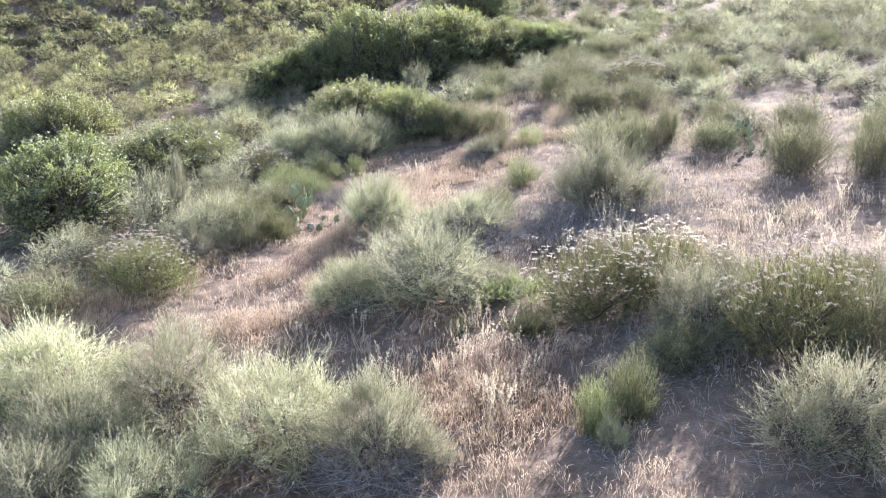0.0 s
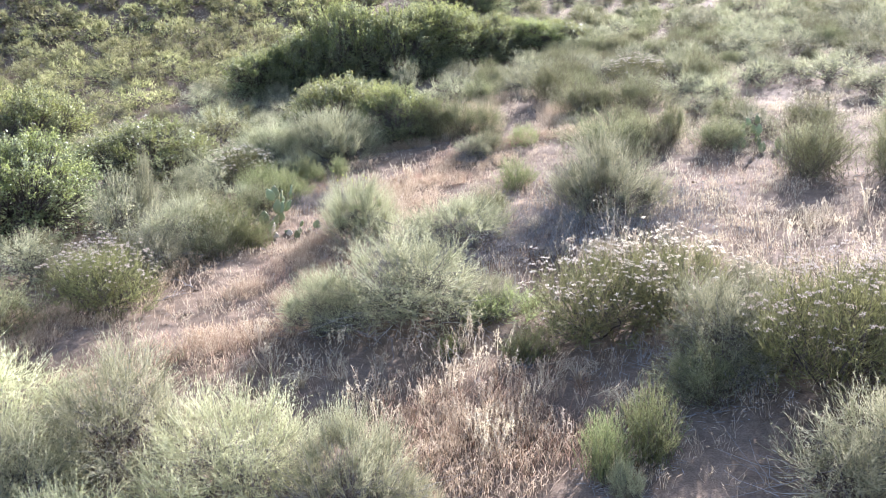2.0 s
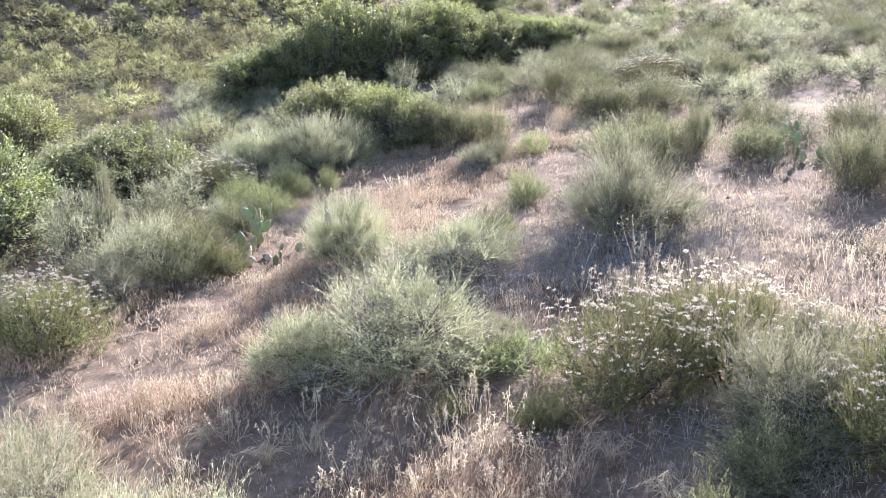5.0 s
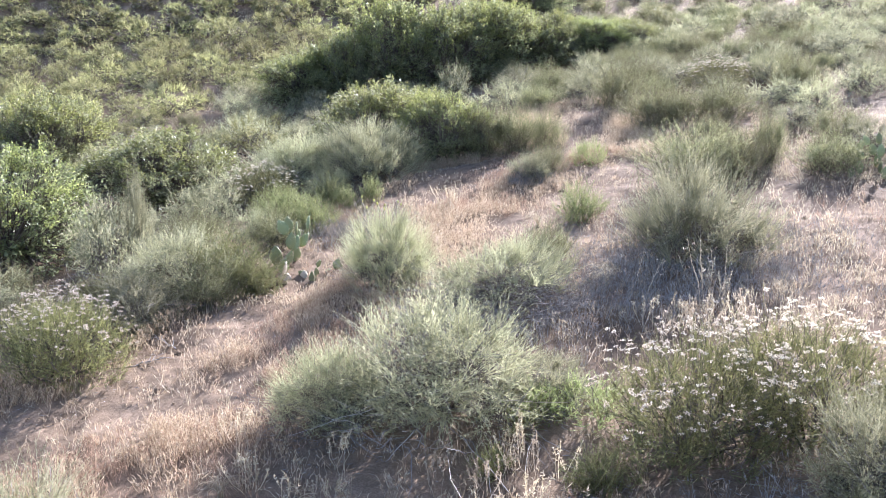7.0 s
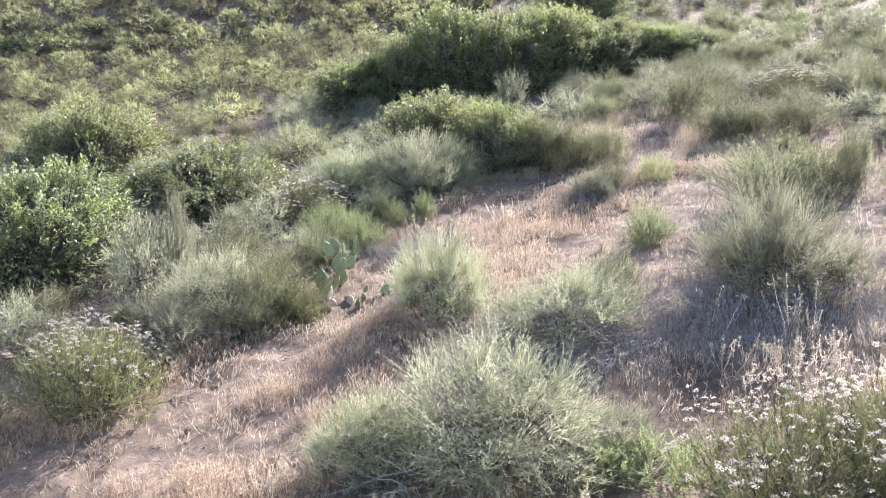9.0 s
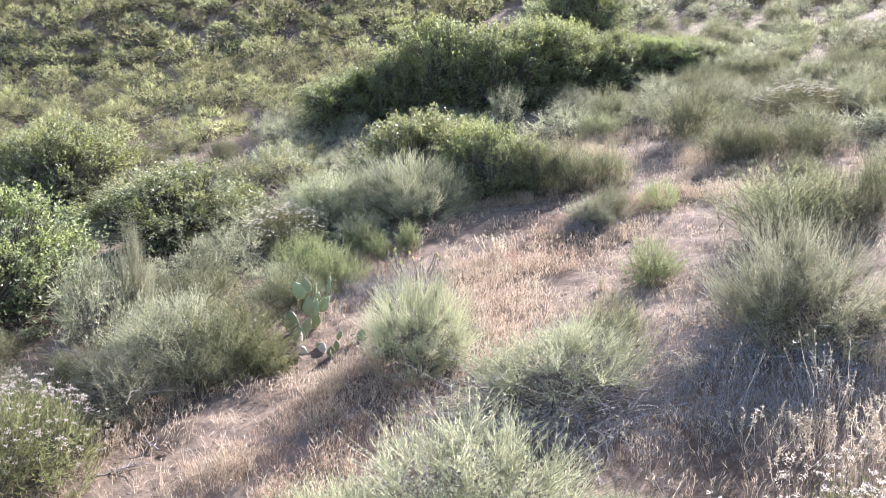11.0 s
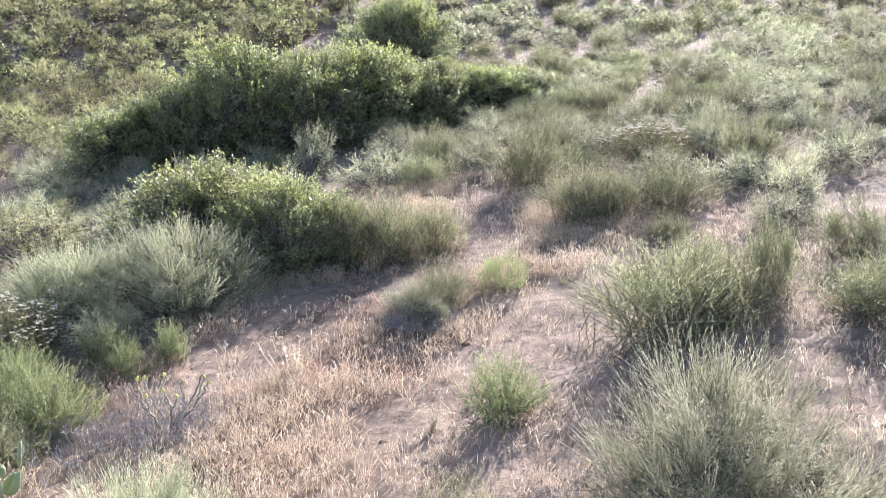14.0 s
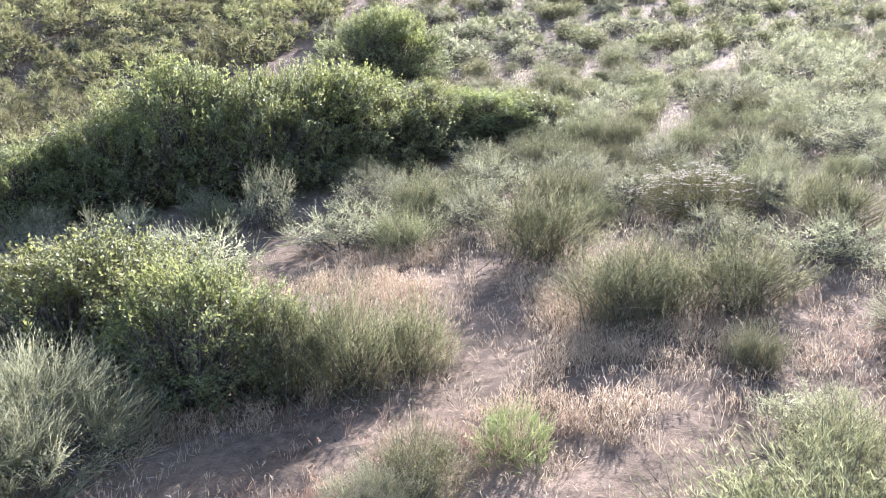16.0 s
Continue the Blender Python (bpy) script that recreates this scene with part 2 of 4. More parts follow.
def off_track(x, y):
    p = np.stack([np.asarray(x, float), np.asarray(y, float)], -1)[..., None, :]
    a, b = TRACK[:-1], TRACK[1:]
    d = b - a
    t = np.clip(((p - a) * d).sum(-1) / (d * d).sum(-1), 0, 1)
    return np.sqrt(((p - a - t[..., None] * d) ** 2).sum(-1)).min(-1)


def height(x, y):
    x, y = np.asarray(x, float), np.asarray(y, float)
    near = np.clip(1.3 - np.hypot(x - 1, y - 15) / 60, 0, 1)
    z = slope(x, y) + near * ((lattice(x * 0.45, y * 0.45, 3) - 0.5) * 0.16 + (lattice(x * 1.6, y * 1.6, 4) - 0.5) * 0.06
                              + (lattice(x * 5, y * 5, 5) - 0.5) * 0.03)
    return z - 0.05 * np.exp(-(off_track(x, y) / 0.45) ** 2)


def spread_axis(lo, hi, step, far_lo, far_hi, grow=1.09):
    core = list(np.arange(lo, hi + step, step))
    s, up = step, [core[-1]]
    while up[-1] < far_hi:
        s *= grow
        up.append(up[-1] + s)
    s, down = step, [core[0]]
    while down[-1] > far_lo:
        s *= grow
        down.append(down[-1] - s)
    return np.array(down[:0:-1] + core + up[1:])


gx, gy = spread_axis(-6, 9, 0.07, -900, 900), spread_axis(4, 23, 0.07, -900, 1200)
GX, GY = np.meshgrid(gx, gy)
prints = ((lattice(GX * 3.1, GY * 3.1, 8) - 0.5) * 0.05 + (lattice(GX * 6.3 + 2, GY * 6.3, 9) - 0.5) * 0.035) * np.exp(-(off_track(GX, GY) / 0.7) ** 2)
gz = height(GX, GY) + prints
w = len(gx)
idx = (np.arange(len(gy) - 1)[:, None] * w + np.arange(w - 1)[None]).reshape(-1, 1)
land = Soup()
land.add(np.stack([GX, GY, gz], -1), np.concatenate([idx + [0, 1, w + 1], idx + [0, w + 1, w]], 1))
land_mesh = land.mesh("ground", M_SOIL)
land_mesh.polygons.foreach_set("use_smooth", np.ones(len(land_mesh.polygons), bool))
ground = tagged(new("ground", land_mesh), "dry sandy hillside soil with trodden tracks and litter", "ground", kind="structure")


# ---- plants ----
def lobed(rng, r, h, lobes, n, inner=0.5, low=0.02, flat=0.8):
    """n places in the outer part of a mound made of rounded lobes, some high and some low round the rim, and the way out from each."""
    c, rim = [], lobes - lobes // 3
    for k in range(lobes // 3):
        a, d = k * 2.4 + rng.uniform(-0.5, 0.5), r * 0.34 * np.sqrt((k + 0.2) / max(1, lobes // 3))
        z = h * rng.uniform(0.42, 0.56)
        c.append((d * np.cos(a), d * np.sin(a), z, r * rng.uniform(0.46, 0.6), h * rng.uniform(0.9, 1.0) - z))
    for k in range(rim):
        a, d = (k + rng.uniform(-0.3, 0.3)) * 2 * np.pi / rim, r * rng.uniform(0.48, 0.66)
        z = h * rng.uniform(0.22, 0.40)
        c.append((d * np.cos(a), d * np.sin(a), z, r * rng.uniform(0.30, 0.44), h * rng.uniform(0.58, 0.86) - z))
    c = np.array(c)
    m = n * 4
    weight = c[:, 3] ** 2
    pick = rng.choice(lobes, m, p=weight / weight.sum())
    way = unit(rng.normal(size=(m, 3)) + [0, 0, 0.25])
    s = rng.uniform(inner, 1.0, (m, 1)) ** 0.6
    size = np.stack([c[pick, 3], c[pick, 3], c[pick, 4]], 1)
    p = c[pick, :3] + way * s * size
    deep = np.zeros(m, bool)
    for k in range(lobes):
        e = (p - c[k, :3]) / np.array([c[k, 3], c[k, 3], c[k, 4]])
        deep |= ((e ** 2).sum(1) < 0.40) & (pick != k)
    keep = np.flatnonzero((p[:, 2] > low * h) & ~deep)[:n]
    p = p[keep]
    out = unit(way[keep] + p * [1, 1, 0.5] / r * 0.5)
    return p, out, c, pick[keep]


def stuffing(soup, rng, c, count, leaf, wide, per=8, reach=0.62):
    """Filler slivers added deep inside the lobes, blocking light and sight through the crown."""
    pick = rng.integers(0, len(c), count)
    s = rng.uniform(0, reach, (count, 1))
    way = unit(rng.normal(size=(count, 3)))
    at = c[pick, :3] + way * s * np.stack([c[pick, 3], c[pick, 3], c[pick, 4]], 1)
    at = np.repeat(at, per, 0) + rng.normal(size=(count * per, 3)) * leaf * 0.8
    at[:, 2] = np.maximum(at[:, 2], 0.04)
    soup.slivers(at, unit(rng.normal(size=at.shape) + [0, 0, 0.3]), leaf * rng.uniform(0.6, 1.2, len(at)), np.full(len(at), wide), rng)


def limbs(rng, targets, r0, r1, k=6, sag=0.1, spread=0.08):
    """Bent stems from the root to each target."""
    n = len(targets)
    root = np.concatenate([rng.normal(size=(n, 2)) * spread, np.full((n, 1), -0.05)], 1)
    t = np.linspace(0, 1, k)[None, :, None]
    bow = rng.normal(size=(n, 1, 3)) * sag
    path = root[:, None] * (1 - t) + targets[:, None] * t + bow * np.sin(t * np.pi) + rng.normal(size=(n, k, 3)) * 0.012 * np.sin(t * np.pi)
    return path, np.linspace(r0, r1, k)[None]


def tufts(rng, p, way, per, length, nodes, fan=0.4, curl=0.18, back=0.10):
    """Paths of shoots that fan out in tufts of so many from the places p, arching a little upwards."""
    n = len(p) * per
    base = np.repeat(p - way * back, per, 0) + rng.normal(size=(n, 3)) * 0.012
    d = unit(np.repeat(way, per, 0) + rng.normal(size=(n, 3)) * fan)
    L = rng.uniform(*length, (n, 1, 1))
    t = np.linspace(0, 1, nodes)[None, :, None]
    lift = rng.normal(size=(n, 1, 3)) * 0.16 + [0, 0, curl]
    return base[:, None] + d[:, None] * t * L + lift * L * t * t


def part(name, mesh, parent, label=""):
    ob = new(name, mesh)
    ob.parent = parent
    return tagged(ob, label)


def rooted(name, *parts):
    """A plant: an empty at its root, with its parts below it."""
    root = new(name)
    root.empty_display_size = 0.2
    for n, me, label in parts:
        part(n, me, root, label)
    return root


def sage_plant(seed, far=0, leaf_mat=None, name="sagebrush", dead=1.0, plume=False):
    rng = np.random.default_rng(seed)
    r, h = 0.9, 1.0
    n = (165 if plume else 175, 54, 66, 34)[far]
    bare = dead > 2
    p, way, c, pick = lobed(rng, r, h, (12, 12, 9, 7)[far], int(n * (1.3 if bare else 1)), 0.5)
    if bare:                               # half bare: little of the crown is left low down
        keep = p[:, 2] > 0.30 + 0.2 * rng.uniform(-1, 1, len(p))
        p, way, pick = p[keep], way[keep], pick[keep]
    crown, stems = Soup(), Soup()
    nodes, leaves = (7, 5, 4, 4)[far], (3, 3, 2, 2)[far]
    leaf, wide = (0.029, 0.042, 0.052, 0.090)[far], (0.0054, 0.0095, 0.0150, 0.028)[far]
    if plume:                              # long upright feathers
        up = unit(way * [1, 1, 0.4] * 0.9 + rng.normal(size=way.shape) * 0.1 + [0, 0, 0.8])
        crown.feathers(tufts(rng, p, up, 17, (0.20, 0.40), 9, 0.24, 0.10, 0.16), 3, 0.028, 0.0046, 0.36, rng, per=17)
    else:
        up = unit(way + rng.normal(size=way.shape) * 0.22 + [0, 0, 0.35])
        per = (10, 9, 8, 8)[far]
        crown.feathers(tufts(rng, p, up, per, ((0.16, 0.31), (0.16, 0.30), (0.13, 0.23), (0.14, 0.25))[far], nodes, 0.44, 0.14, (0.15, 0.15, 0.10, 0.10)[far]), leaves, leaf, wide, 0.6, rng, per=per)
    stuffing(crown, rng, c, (1500 if plume else 1000, 230, 60, 34)[far] // (3 if bare else 1), (0.042, 0.06, 0.10, 0.15)[far], (0.0090, 0.020, 0.036, 0.06)[far], reach=0.54 if plume else 0.66)
    # bark-dark filler added low inside, to deepen the shade between the shoots
    stuffing(stems, rng, c * [0.9, 0.9, 0.75, 1, 1], (560, 150, 30, 20)[far], (0.06, 0.07, 0.10, 0.14)[far], (0.008, 0.016, 0.030, 0.05)[far], reach=0.42)
    path, rad = limbs(rng, c[:, :3], 0.015, 0.006, 6 if far < 2 else 3)
    stems.tubes(path, rad, 4 if far < 2 else 3)
    m = min(40, len(p)) if far > 1 else len(p)
    t = np.linspace(0, 1, 3)[None, :, None]
    a, b = c[pick[:m], :3] * rng.uniform(0.3, 1.0, (m, 1)), p[:m]
    twig = a[:, None] * (1 - t) + b[:, None] * t + rng.normal(size=(m, 1, 3)) * 0.04 * np.sin(t * np.pi)
    stems.ribbons(twig, np.linspace(0.006, 0.003, 3), rng, 1)
    parts = [("branchwork", stems.mesh("branchwork", M_STEM, M_TWIG), "grey-brown woody branches with dark filler inside"),
             ("crown", crown.mesh("crown", leaf_mat or M_SAGE), "")]
    if far < 2 and dead:
        dry = Soup()
        k = int(260 * dead)
        ang = rng.uniform(0, 2 * np.pi, k)
        d = np.sqrt(rng.uniform(0.05, 1, k)) * r * 0.85
        a = np.stack([np.cos(ang) * d, np.sin(ang) * d, rng.uniform(0.0, 0.5, k) * (1.1 - d / r)], 1)
        turn = ang + rng.normal(size=k) * 0.9
        way = np.stack([np.cos(turn), np.sin(turn), rng.uniform(-0.7, 0.6, k)], 1)
        t = np.linspace(0, 1, 5)[None, :, None]
        L = rng.uniform(0.25 if bare else 0.15, 0.6 if bare else 0.45, (k, 1, 1))
        q = a[:, None] + way[:, None] * t * L + rng.normal(size=(k, 1, 3)) * 0.5 * L * t * t + rng.normal(size=(k, 5, 3)) * 0.012
        q[..., 2] = np.maximum(q[..., 2], 0.015)
        dry.ribbons(q, np.linspace(0.008 if bare else 0.006, 0.003, 5), rng)
        parts.append(("deadwood", dry.mesh("deadwood", M_TWIG), "bleached grey dead twigs under the crown"))
    return rooted(name, *parts)


def broom_plant(seed, far=0, leaf_mat=None, name="broom_shrub", leafy=False):
    rng = np.random.default_rng(seed)
    r, h = 0.8, 1.0
    n = 125 if leafy else (230, 90, 60)[far]
    d = rng.uniform(0, 1, n) ** 0.6
    ang = rng.uniform(0, 2 * np.pi, n)
    top = np.stack([np.cos(ang) * r * d, np.sin(ang) * r * d, h * (1.0 - 0.55 * d ** 2) * rng.uniform(0.65, 1.05, n)], 1)
    path, rad = limbs(rng, top, 0.006, 0.002, 6, 0.06, 0.26)
    stems, crown = Soup(), Soup()
    stems.ribbons(path[:, ::2] if far else path, (rad[:, ::2] if far else rad) * 1.2, rng)
    main, mr = limbs(rng, top[:6 if far else 12] * [0.4, 0.4, 0.45], 0.011, 0.005, 3 if far else 5, 0.04, 0.07)
    stems.tubes(main, mr, 3 if far else 5)
    u = np.linspace(0.12, 1.0, (13, 7, 5)[far])
    i = np.minimum((u * 5).astype(int), 4)
    f = (u * 5 - i)[None, :, None]
    shoot = path[:, i] * (1 - f) + path[:, i + 1] * f
    fork = shoot + unit(rng.normal(size=(n, 1, 3)) * [1, 1, 0.2]) * (0.16 * np.clip(u - 0.4, 0, 1) * rng.uniform(0.5, 1.4, (n, 1)))[..., None]
    half = len(u) // 2
    s = ((0.038, 0.0056), (0.054, 0.0105), (0.085, 0.022))[far]
    if leafy:                              # stout shoots clothed in small upright leaves
        s = (0.036, 0.0078)
        for k in range(3):
            crown.feathers(shoot + rng.normal(size=(n, 1, 3)) * 0.008, 4, s[0], s[1], 0.75, rng)
    else:
        crown.feathers(shoot, 4, s[0], s[1], 0.55, rng)
    crown.feathers(fork[:, half:], 4 if leafy else 3, s[0], s[1], 0.7, rng)
    inner = np.array([(math.cos(k * 2.1) * 0.3, math.sin(k * 2.1) * 0.3, 0.36 + 0.04 * k, 0.34, 0.34) for k in range(5)])
    stuffing(crown, rng, inner, 40 if leafy else (420, 80, 36)[far], (0.05, 0.12, 0.16)[far], (0.009, 0.030, 0.06)[far])
    return rooted(name, ("branchwork", stems.mesh("branchwork", M_STEM), "thin upright woody stems"),
                  ("crown", crown.mesh("crown", leaf_mat or M_BROOM), ""))


def flower_heads(soup, rng, at, size):
    """Flat-topped heads of small pale florets."""
    k = 13
    n = len(at)
    a = rng.uniform(0, 2 * np.pi, (n, k))
    d = np.sqrt(rng.uniform(0, 1, (n, k))) * size
    p = at[:, None] + np.stack([np.cos(a) * d, np.sin(a) * d, rng.uniform(-0.2, 0.2, (n, k)) * size], -1)
    p = p.reshape(-1, 3)
    soup.needles(p, unit(rng.normal(size=p.shape) + [0, 0, 0.4]), np.full(len(p), size * 0.7), np.full(len(p), size * 0.55), rng)


def buckwheat_plant(seed, heads=150):
    rng = np.random.default_rng(seed)
    r, h = 0.85, 0.9
    p, way, c, pick = lobed(rng, r, h, 13, 330, 0.35)
    crown, stems, flowers = Soup(), Soup(), Soup()
    up = unit(way * [1, 1, 0.6] * 0.8 + rng.normal(size=way.shape) * 0.15 + [0, 0, 0.75])
    crown.feathers(tufts(rng, p, up, 5, (0.12, 0.28), 7, 0.34, 0.12), 3, 0.024, 0.0060, 0.7, rng)
    stuffing(crown, rng, c, 330, 0.045, 0.015)
    path, rad = limbs(rng, c[:, :3], 0.012, 0.006, 6)
    stems.tubes(path, rad, 5)
    t = np.linspace(0, 1, 4)[None, :, None]
    twig = (c[pick, :3] * rng.uniform(0.2, 1, (len(p), 1)))[:, None] * (1 - t) + p[:, None] * t
    stems.ribbons(twig, np.linspace(0.006, 0.003, 4), rng)
    # wiry stalks that fork into two or three flower heads, on all the upper half of the bush
    high = np.flatnonzero(p[:, 2] > 0.22 * h)
    a = p[high[rng.permutation(len(high))[:heads]]]
    b = a + unit(rng.normal(size=a.shape) * [0.3, 0.3, 0.1] + a * [0.5, 0.5, 0] + [0, 0, 1.0]) * rng.uniform(0.10, 0.26, (len(a), 1))
    stems.ribbons(a[:, None] * (1 - t) + b[:, None] * t, np.full(4, 0.0035), rng)
    for k in range(3):
        use = rng.uniform(0, 1, len(b)) < (1.0, 0.8, 0.5)[k]
        e = b[use] + unit(rng.normal(size=(use.sum(), 3)) * [1, 1, 0.3] + [0, 0, 0.8]) * rng.uniform(0.04, 0.09, (use.sum(), 1))
        stems.ribbons(b[use][:, None] * (1 - t) + e[:, None] * t, np.full(4, 0.0028), rng)
        flower_heads(flowers, rng, e, 0.021)
    return rooted("buckwheat_bush", ("branchwork", stems.mesh("branchwork", M_STEM), "brown wiry stems"),
                  ("crown", crown.mesh("crown", M_BUCK), ""),
                  ("blossom", flowers.mesh("blossom", M_FLOWER), "clusters of small white flower heads"))


def laurel_plant(seed):
    rng = np.random.default_rng(seed)
    r, h = 1.5, 1.7
    shoots, per = 300, 13
    p, way, c, pick = lobed(rng, r, h, 17, shoots, 0.6, 0.02)
    young = (p[:, 2] > h * 0.45) & (rng.uniform(0, 1, len(p)) < 0.48)
    swell = rng.uniform(0.84, 1.14, len(c))[pick][:, None]
    p = p * (1 + (swell - 1) * [1, 1, 0.8])
    p, way, pick, young = (np.repeat(q, 7, 0) for q in (p, way, pick, young))
    n = len(p)
    p = p + rng.normal(size=p.shape) * [0.085, 0.085, 0.06]
    crown, stems = Soup(), Soup()
    up = unit(way + rng.normal(size=way.shape) * 0.35 + [0, 0, 0.3])
    L = rng.uniform(0.14, 0.30, (n, 1)) * np.where(young, 1.25, 1.0)[:, None]
    t = np.linspace(0, 1, 3)[None, :, None]
    stems.ribbons(p[:, None] * (1 - t) + (p + up * L)[:, None] * t, np.linspace(0.006, 0.003, 3), rng)
    u = rng.uniform(0.0, 1.0, (n, per, 1))
    at = p[:, None] + up[:, None] * L[:, None] * u + rng.normal(size=(n, per, 3)) * 0.015
    d = unit(up[:, None] * 0.7 + rng.normal(size=at.shape) * 0.6 + [0, 0, 0.1])
    size = rng.uniform(0.036, 0.064, (n, per))
    for mask, slot in ((~young, 0), (young, 1)):
        k = mask.sum() * per
        if k:
            crown.blades(at[mask].reshape(-1, 3), d[mask].reshape(-1, 3), size[mask].ravel(), size[mask].ravel() * 0.52, rng, slot)
    stuffing(crown, rng, c, 560, 0.08, 0.045)
    path, rad = limbs(rng, c[:, :3], 0.05, 0.018, 6, 0.15, 0.16)
    stems.tubes(path, rad, 6)
    twig = (c[pick, :3] * rng.uniform(0.5, 1, (n, 1)))[:, None] * (1 - t) + p[:, None] * t
    stems.ribbons(twig, np.linspace(0.014, 0.006, 3), rng)
    return rooted("laurel_sumac", ("trunk", stems.mesh("trunk", M_STEM), "grey-brown trunk forking from the ground"),
                  ("crown", crown.mesh("crown", M_LAUREL, M_LAUREL_TIP), ""))


def herb_plant(seed):
    rng = np.random.default_rng(seed)
    p, way, c, pick = lobed(rng, 0.4, 0.4, 5, 220, 0.4)
    crown, stems = Soup(), Soup()
    crown.feathers(tufts(rng, p, unit(way + [0, 0, 0.8]), 2, (0.07, 0.16), 6, 0.35, 0.15, 0.03), 3, 0.026, 0.0075, 0.6, rng)
    path, rad = limbs(rng, p[:60], 0.003, 0.0015, 4, 0.03, 0.05)
    stems.ribbons(path, rad * 2, rng)
    return rooted("herb_clump", ("stalk", stems.mesh("stalk", M_BROOM), ""), ("crown", crown.mesh("crown", M_HERB), ""))


PROTO = {}


def plant(kind, x, y, r, h, label="", group="", turn=None, variant=None, maker=None, size=(0.9, 1.0), category="shrub", lean=0.0):
    """Sets one plant on the ground at (x, y), about r wide from its middle and h high."""
    v = variant if variant is not None else int(abs(x * 7.3 + y * 3.1)) % maker[1]
    spin = turn if turn is not None else (x * 97 + y * 57) % 360
    m = pose(x, y, float(height(x, y)) - 0.03, lean, 0, spin)
    wide = 1 + 0.16 * math.sin(x * 5.1 + y * 2.3)
    if not kind.startswith("far"):
        r = r * 1.14
    s = Vector((r * wide / size[0], r / wide / size[0], h / size[1]))
    key = (kind, v)
    if key not in PROTO:
        ob = maker[0](v)
        ob.matrix_basis = m @ Matrix.Diagonal((*s, 1))
        PROTO[key] = ob
    else:
        q = PROTO[key]
        b = q.scale
        ob = copy_thing(q, m @ Matrix.Diagonal((s.x / b.x, s.y / b.y, s.z / b.z, 1)))
    return tagged(ob, label, category, group)


BUSHES = []                               # the room that bushes take, for the grass


def sage(x, y, r, h, label="grey-green feathery sagebrush on sandy soil", v=None, **kw):
    BUSHES.append((x, y, r))
    return plant("sage", x, y, r, h, label, "sagebrush on the slope", variant=v, maker=(lambda s: sage_plant(100 + s), 4), **kw)


def mid_sage(x, y, r, h, label="grey-green feathery sagebrush on the slope", v=None, **kw):
    BUSHES.append((x, y, r))
    return plant("mid_sage", x, y, r, h, label, "sagebrush on the slope", variant=v, maker=(lambda s: sage_plant(150 + s, 1, dead=0.4), 4), **kw)


def pale_sage(x, y, r, h, label="pale yellow-green feathery sagebrush", v=None, **kw):
    BUSHES.append((x, y, r))
    return plant("pale_sage", x, y, r, h, label, "sagebrush on the slope", variant=v,
                 maker=(lambda s: sage_plant(200 + s, leaf_mat=M_SAGE_PALE), 3), **kw)


def plume_sage(x, y, r, h, label="grey-green sagebrush with long upright feathery shoots", v=None, **kw):
    BUSHES.append((x, y, r))
    return plant("plume_sage", x, y, r, h, label, "sagebrush on the slope", variant=v,
                 maker=(lambda s: sage_plant(230 + s, dead=1.5 if s == 2 else 0.6, plume=True), 3), **kw)


def dead_sage(x, y, r, h, label="sagebrush half dead, full of bleached grey twigs", v=None, **kw):
    BUSHES.append((x, y, r))
    return plant("dead_sage", x, y, r, h, label, "sagebrush on the slope", variant=v,
                 maker=(lambda s: sage_plant(250 + s, dead=5.0), 2), **kw)


def broom(x, y, r, h, label="upright green broom-like shrub with slender stems", v=None, **kw):
    BUSHES.append((x, y, r * 0.8))
    return plant("broom", x, y, r, h * 1.12, label, "broom shrubs", variant=v, maker=(lambda s: broom_plant(300 + s), 4), size=(0.8, 1.0), **kw)


def spires(x, y, r, h, label="green shrub of upright leafy shoots in dry grass", v=None, **kw):
    BUSHES.append((x, y, r * 0.6))
    return plant("spires", x, y, r, h, label, "leafy shrubs", variant=v, maker=(lambda s: broom_plant(340 + s, leaf_mat=M_SPIRE, name="leafy_shrub", leafy=True), 3),
                 size=(0.8, 1.0), **kw)


def buckwheat(x, y, r, h, label="dark green buckwheat bush dotted with white flowers", v=None, **kw):
    BUSHES.append((x, y, r))
    return plant("buckwheat", x, y, r, h, label, "flowering buckwheat", variant=v, maker=(lambda s: buckwheat_plant(400 + s), 3),
                 size=(0.85, 0.95), **kw)


def olive_shrub(x, y, r, h, label="rounded olive-green shrub with small leaves", v=None, **kw):
    BUSHES.append((x, y, r))
    return plant("olive", x, y, r, h, label, "hillside shrubs", variant=v, maker=(lambda s: sage_plant(780 + s, 1, M_HILL, "hillside_shrub", 0.4), 2), **kw)


def laurel(x, y, r, h, label="dense dark green laurel sumac with glossy leaves", v=None, **kw):
    BUSHES.append((x, y, r))
    return plant("laurel", x, y, r, h, label, "laurel sumacs", variant=v, maker=(lambda s: laurel_plant(500 + s), 4), size=(1.5, 1.7), **kw)


def herb(x, y, r, h, label="low bright yellow-green herb clump", v=None, **kw):
    return plant("herb", x, y, r, h, label, "green herbs", variant=v, maker=(lambda s: herb_plant(600 + s), 2), size=(0.4, 0.4),
                 category="herb", **kw)


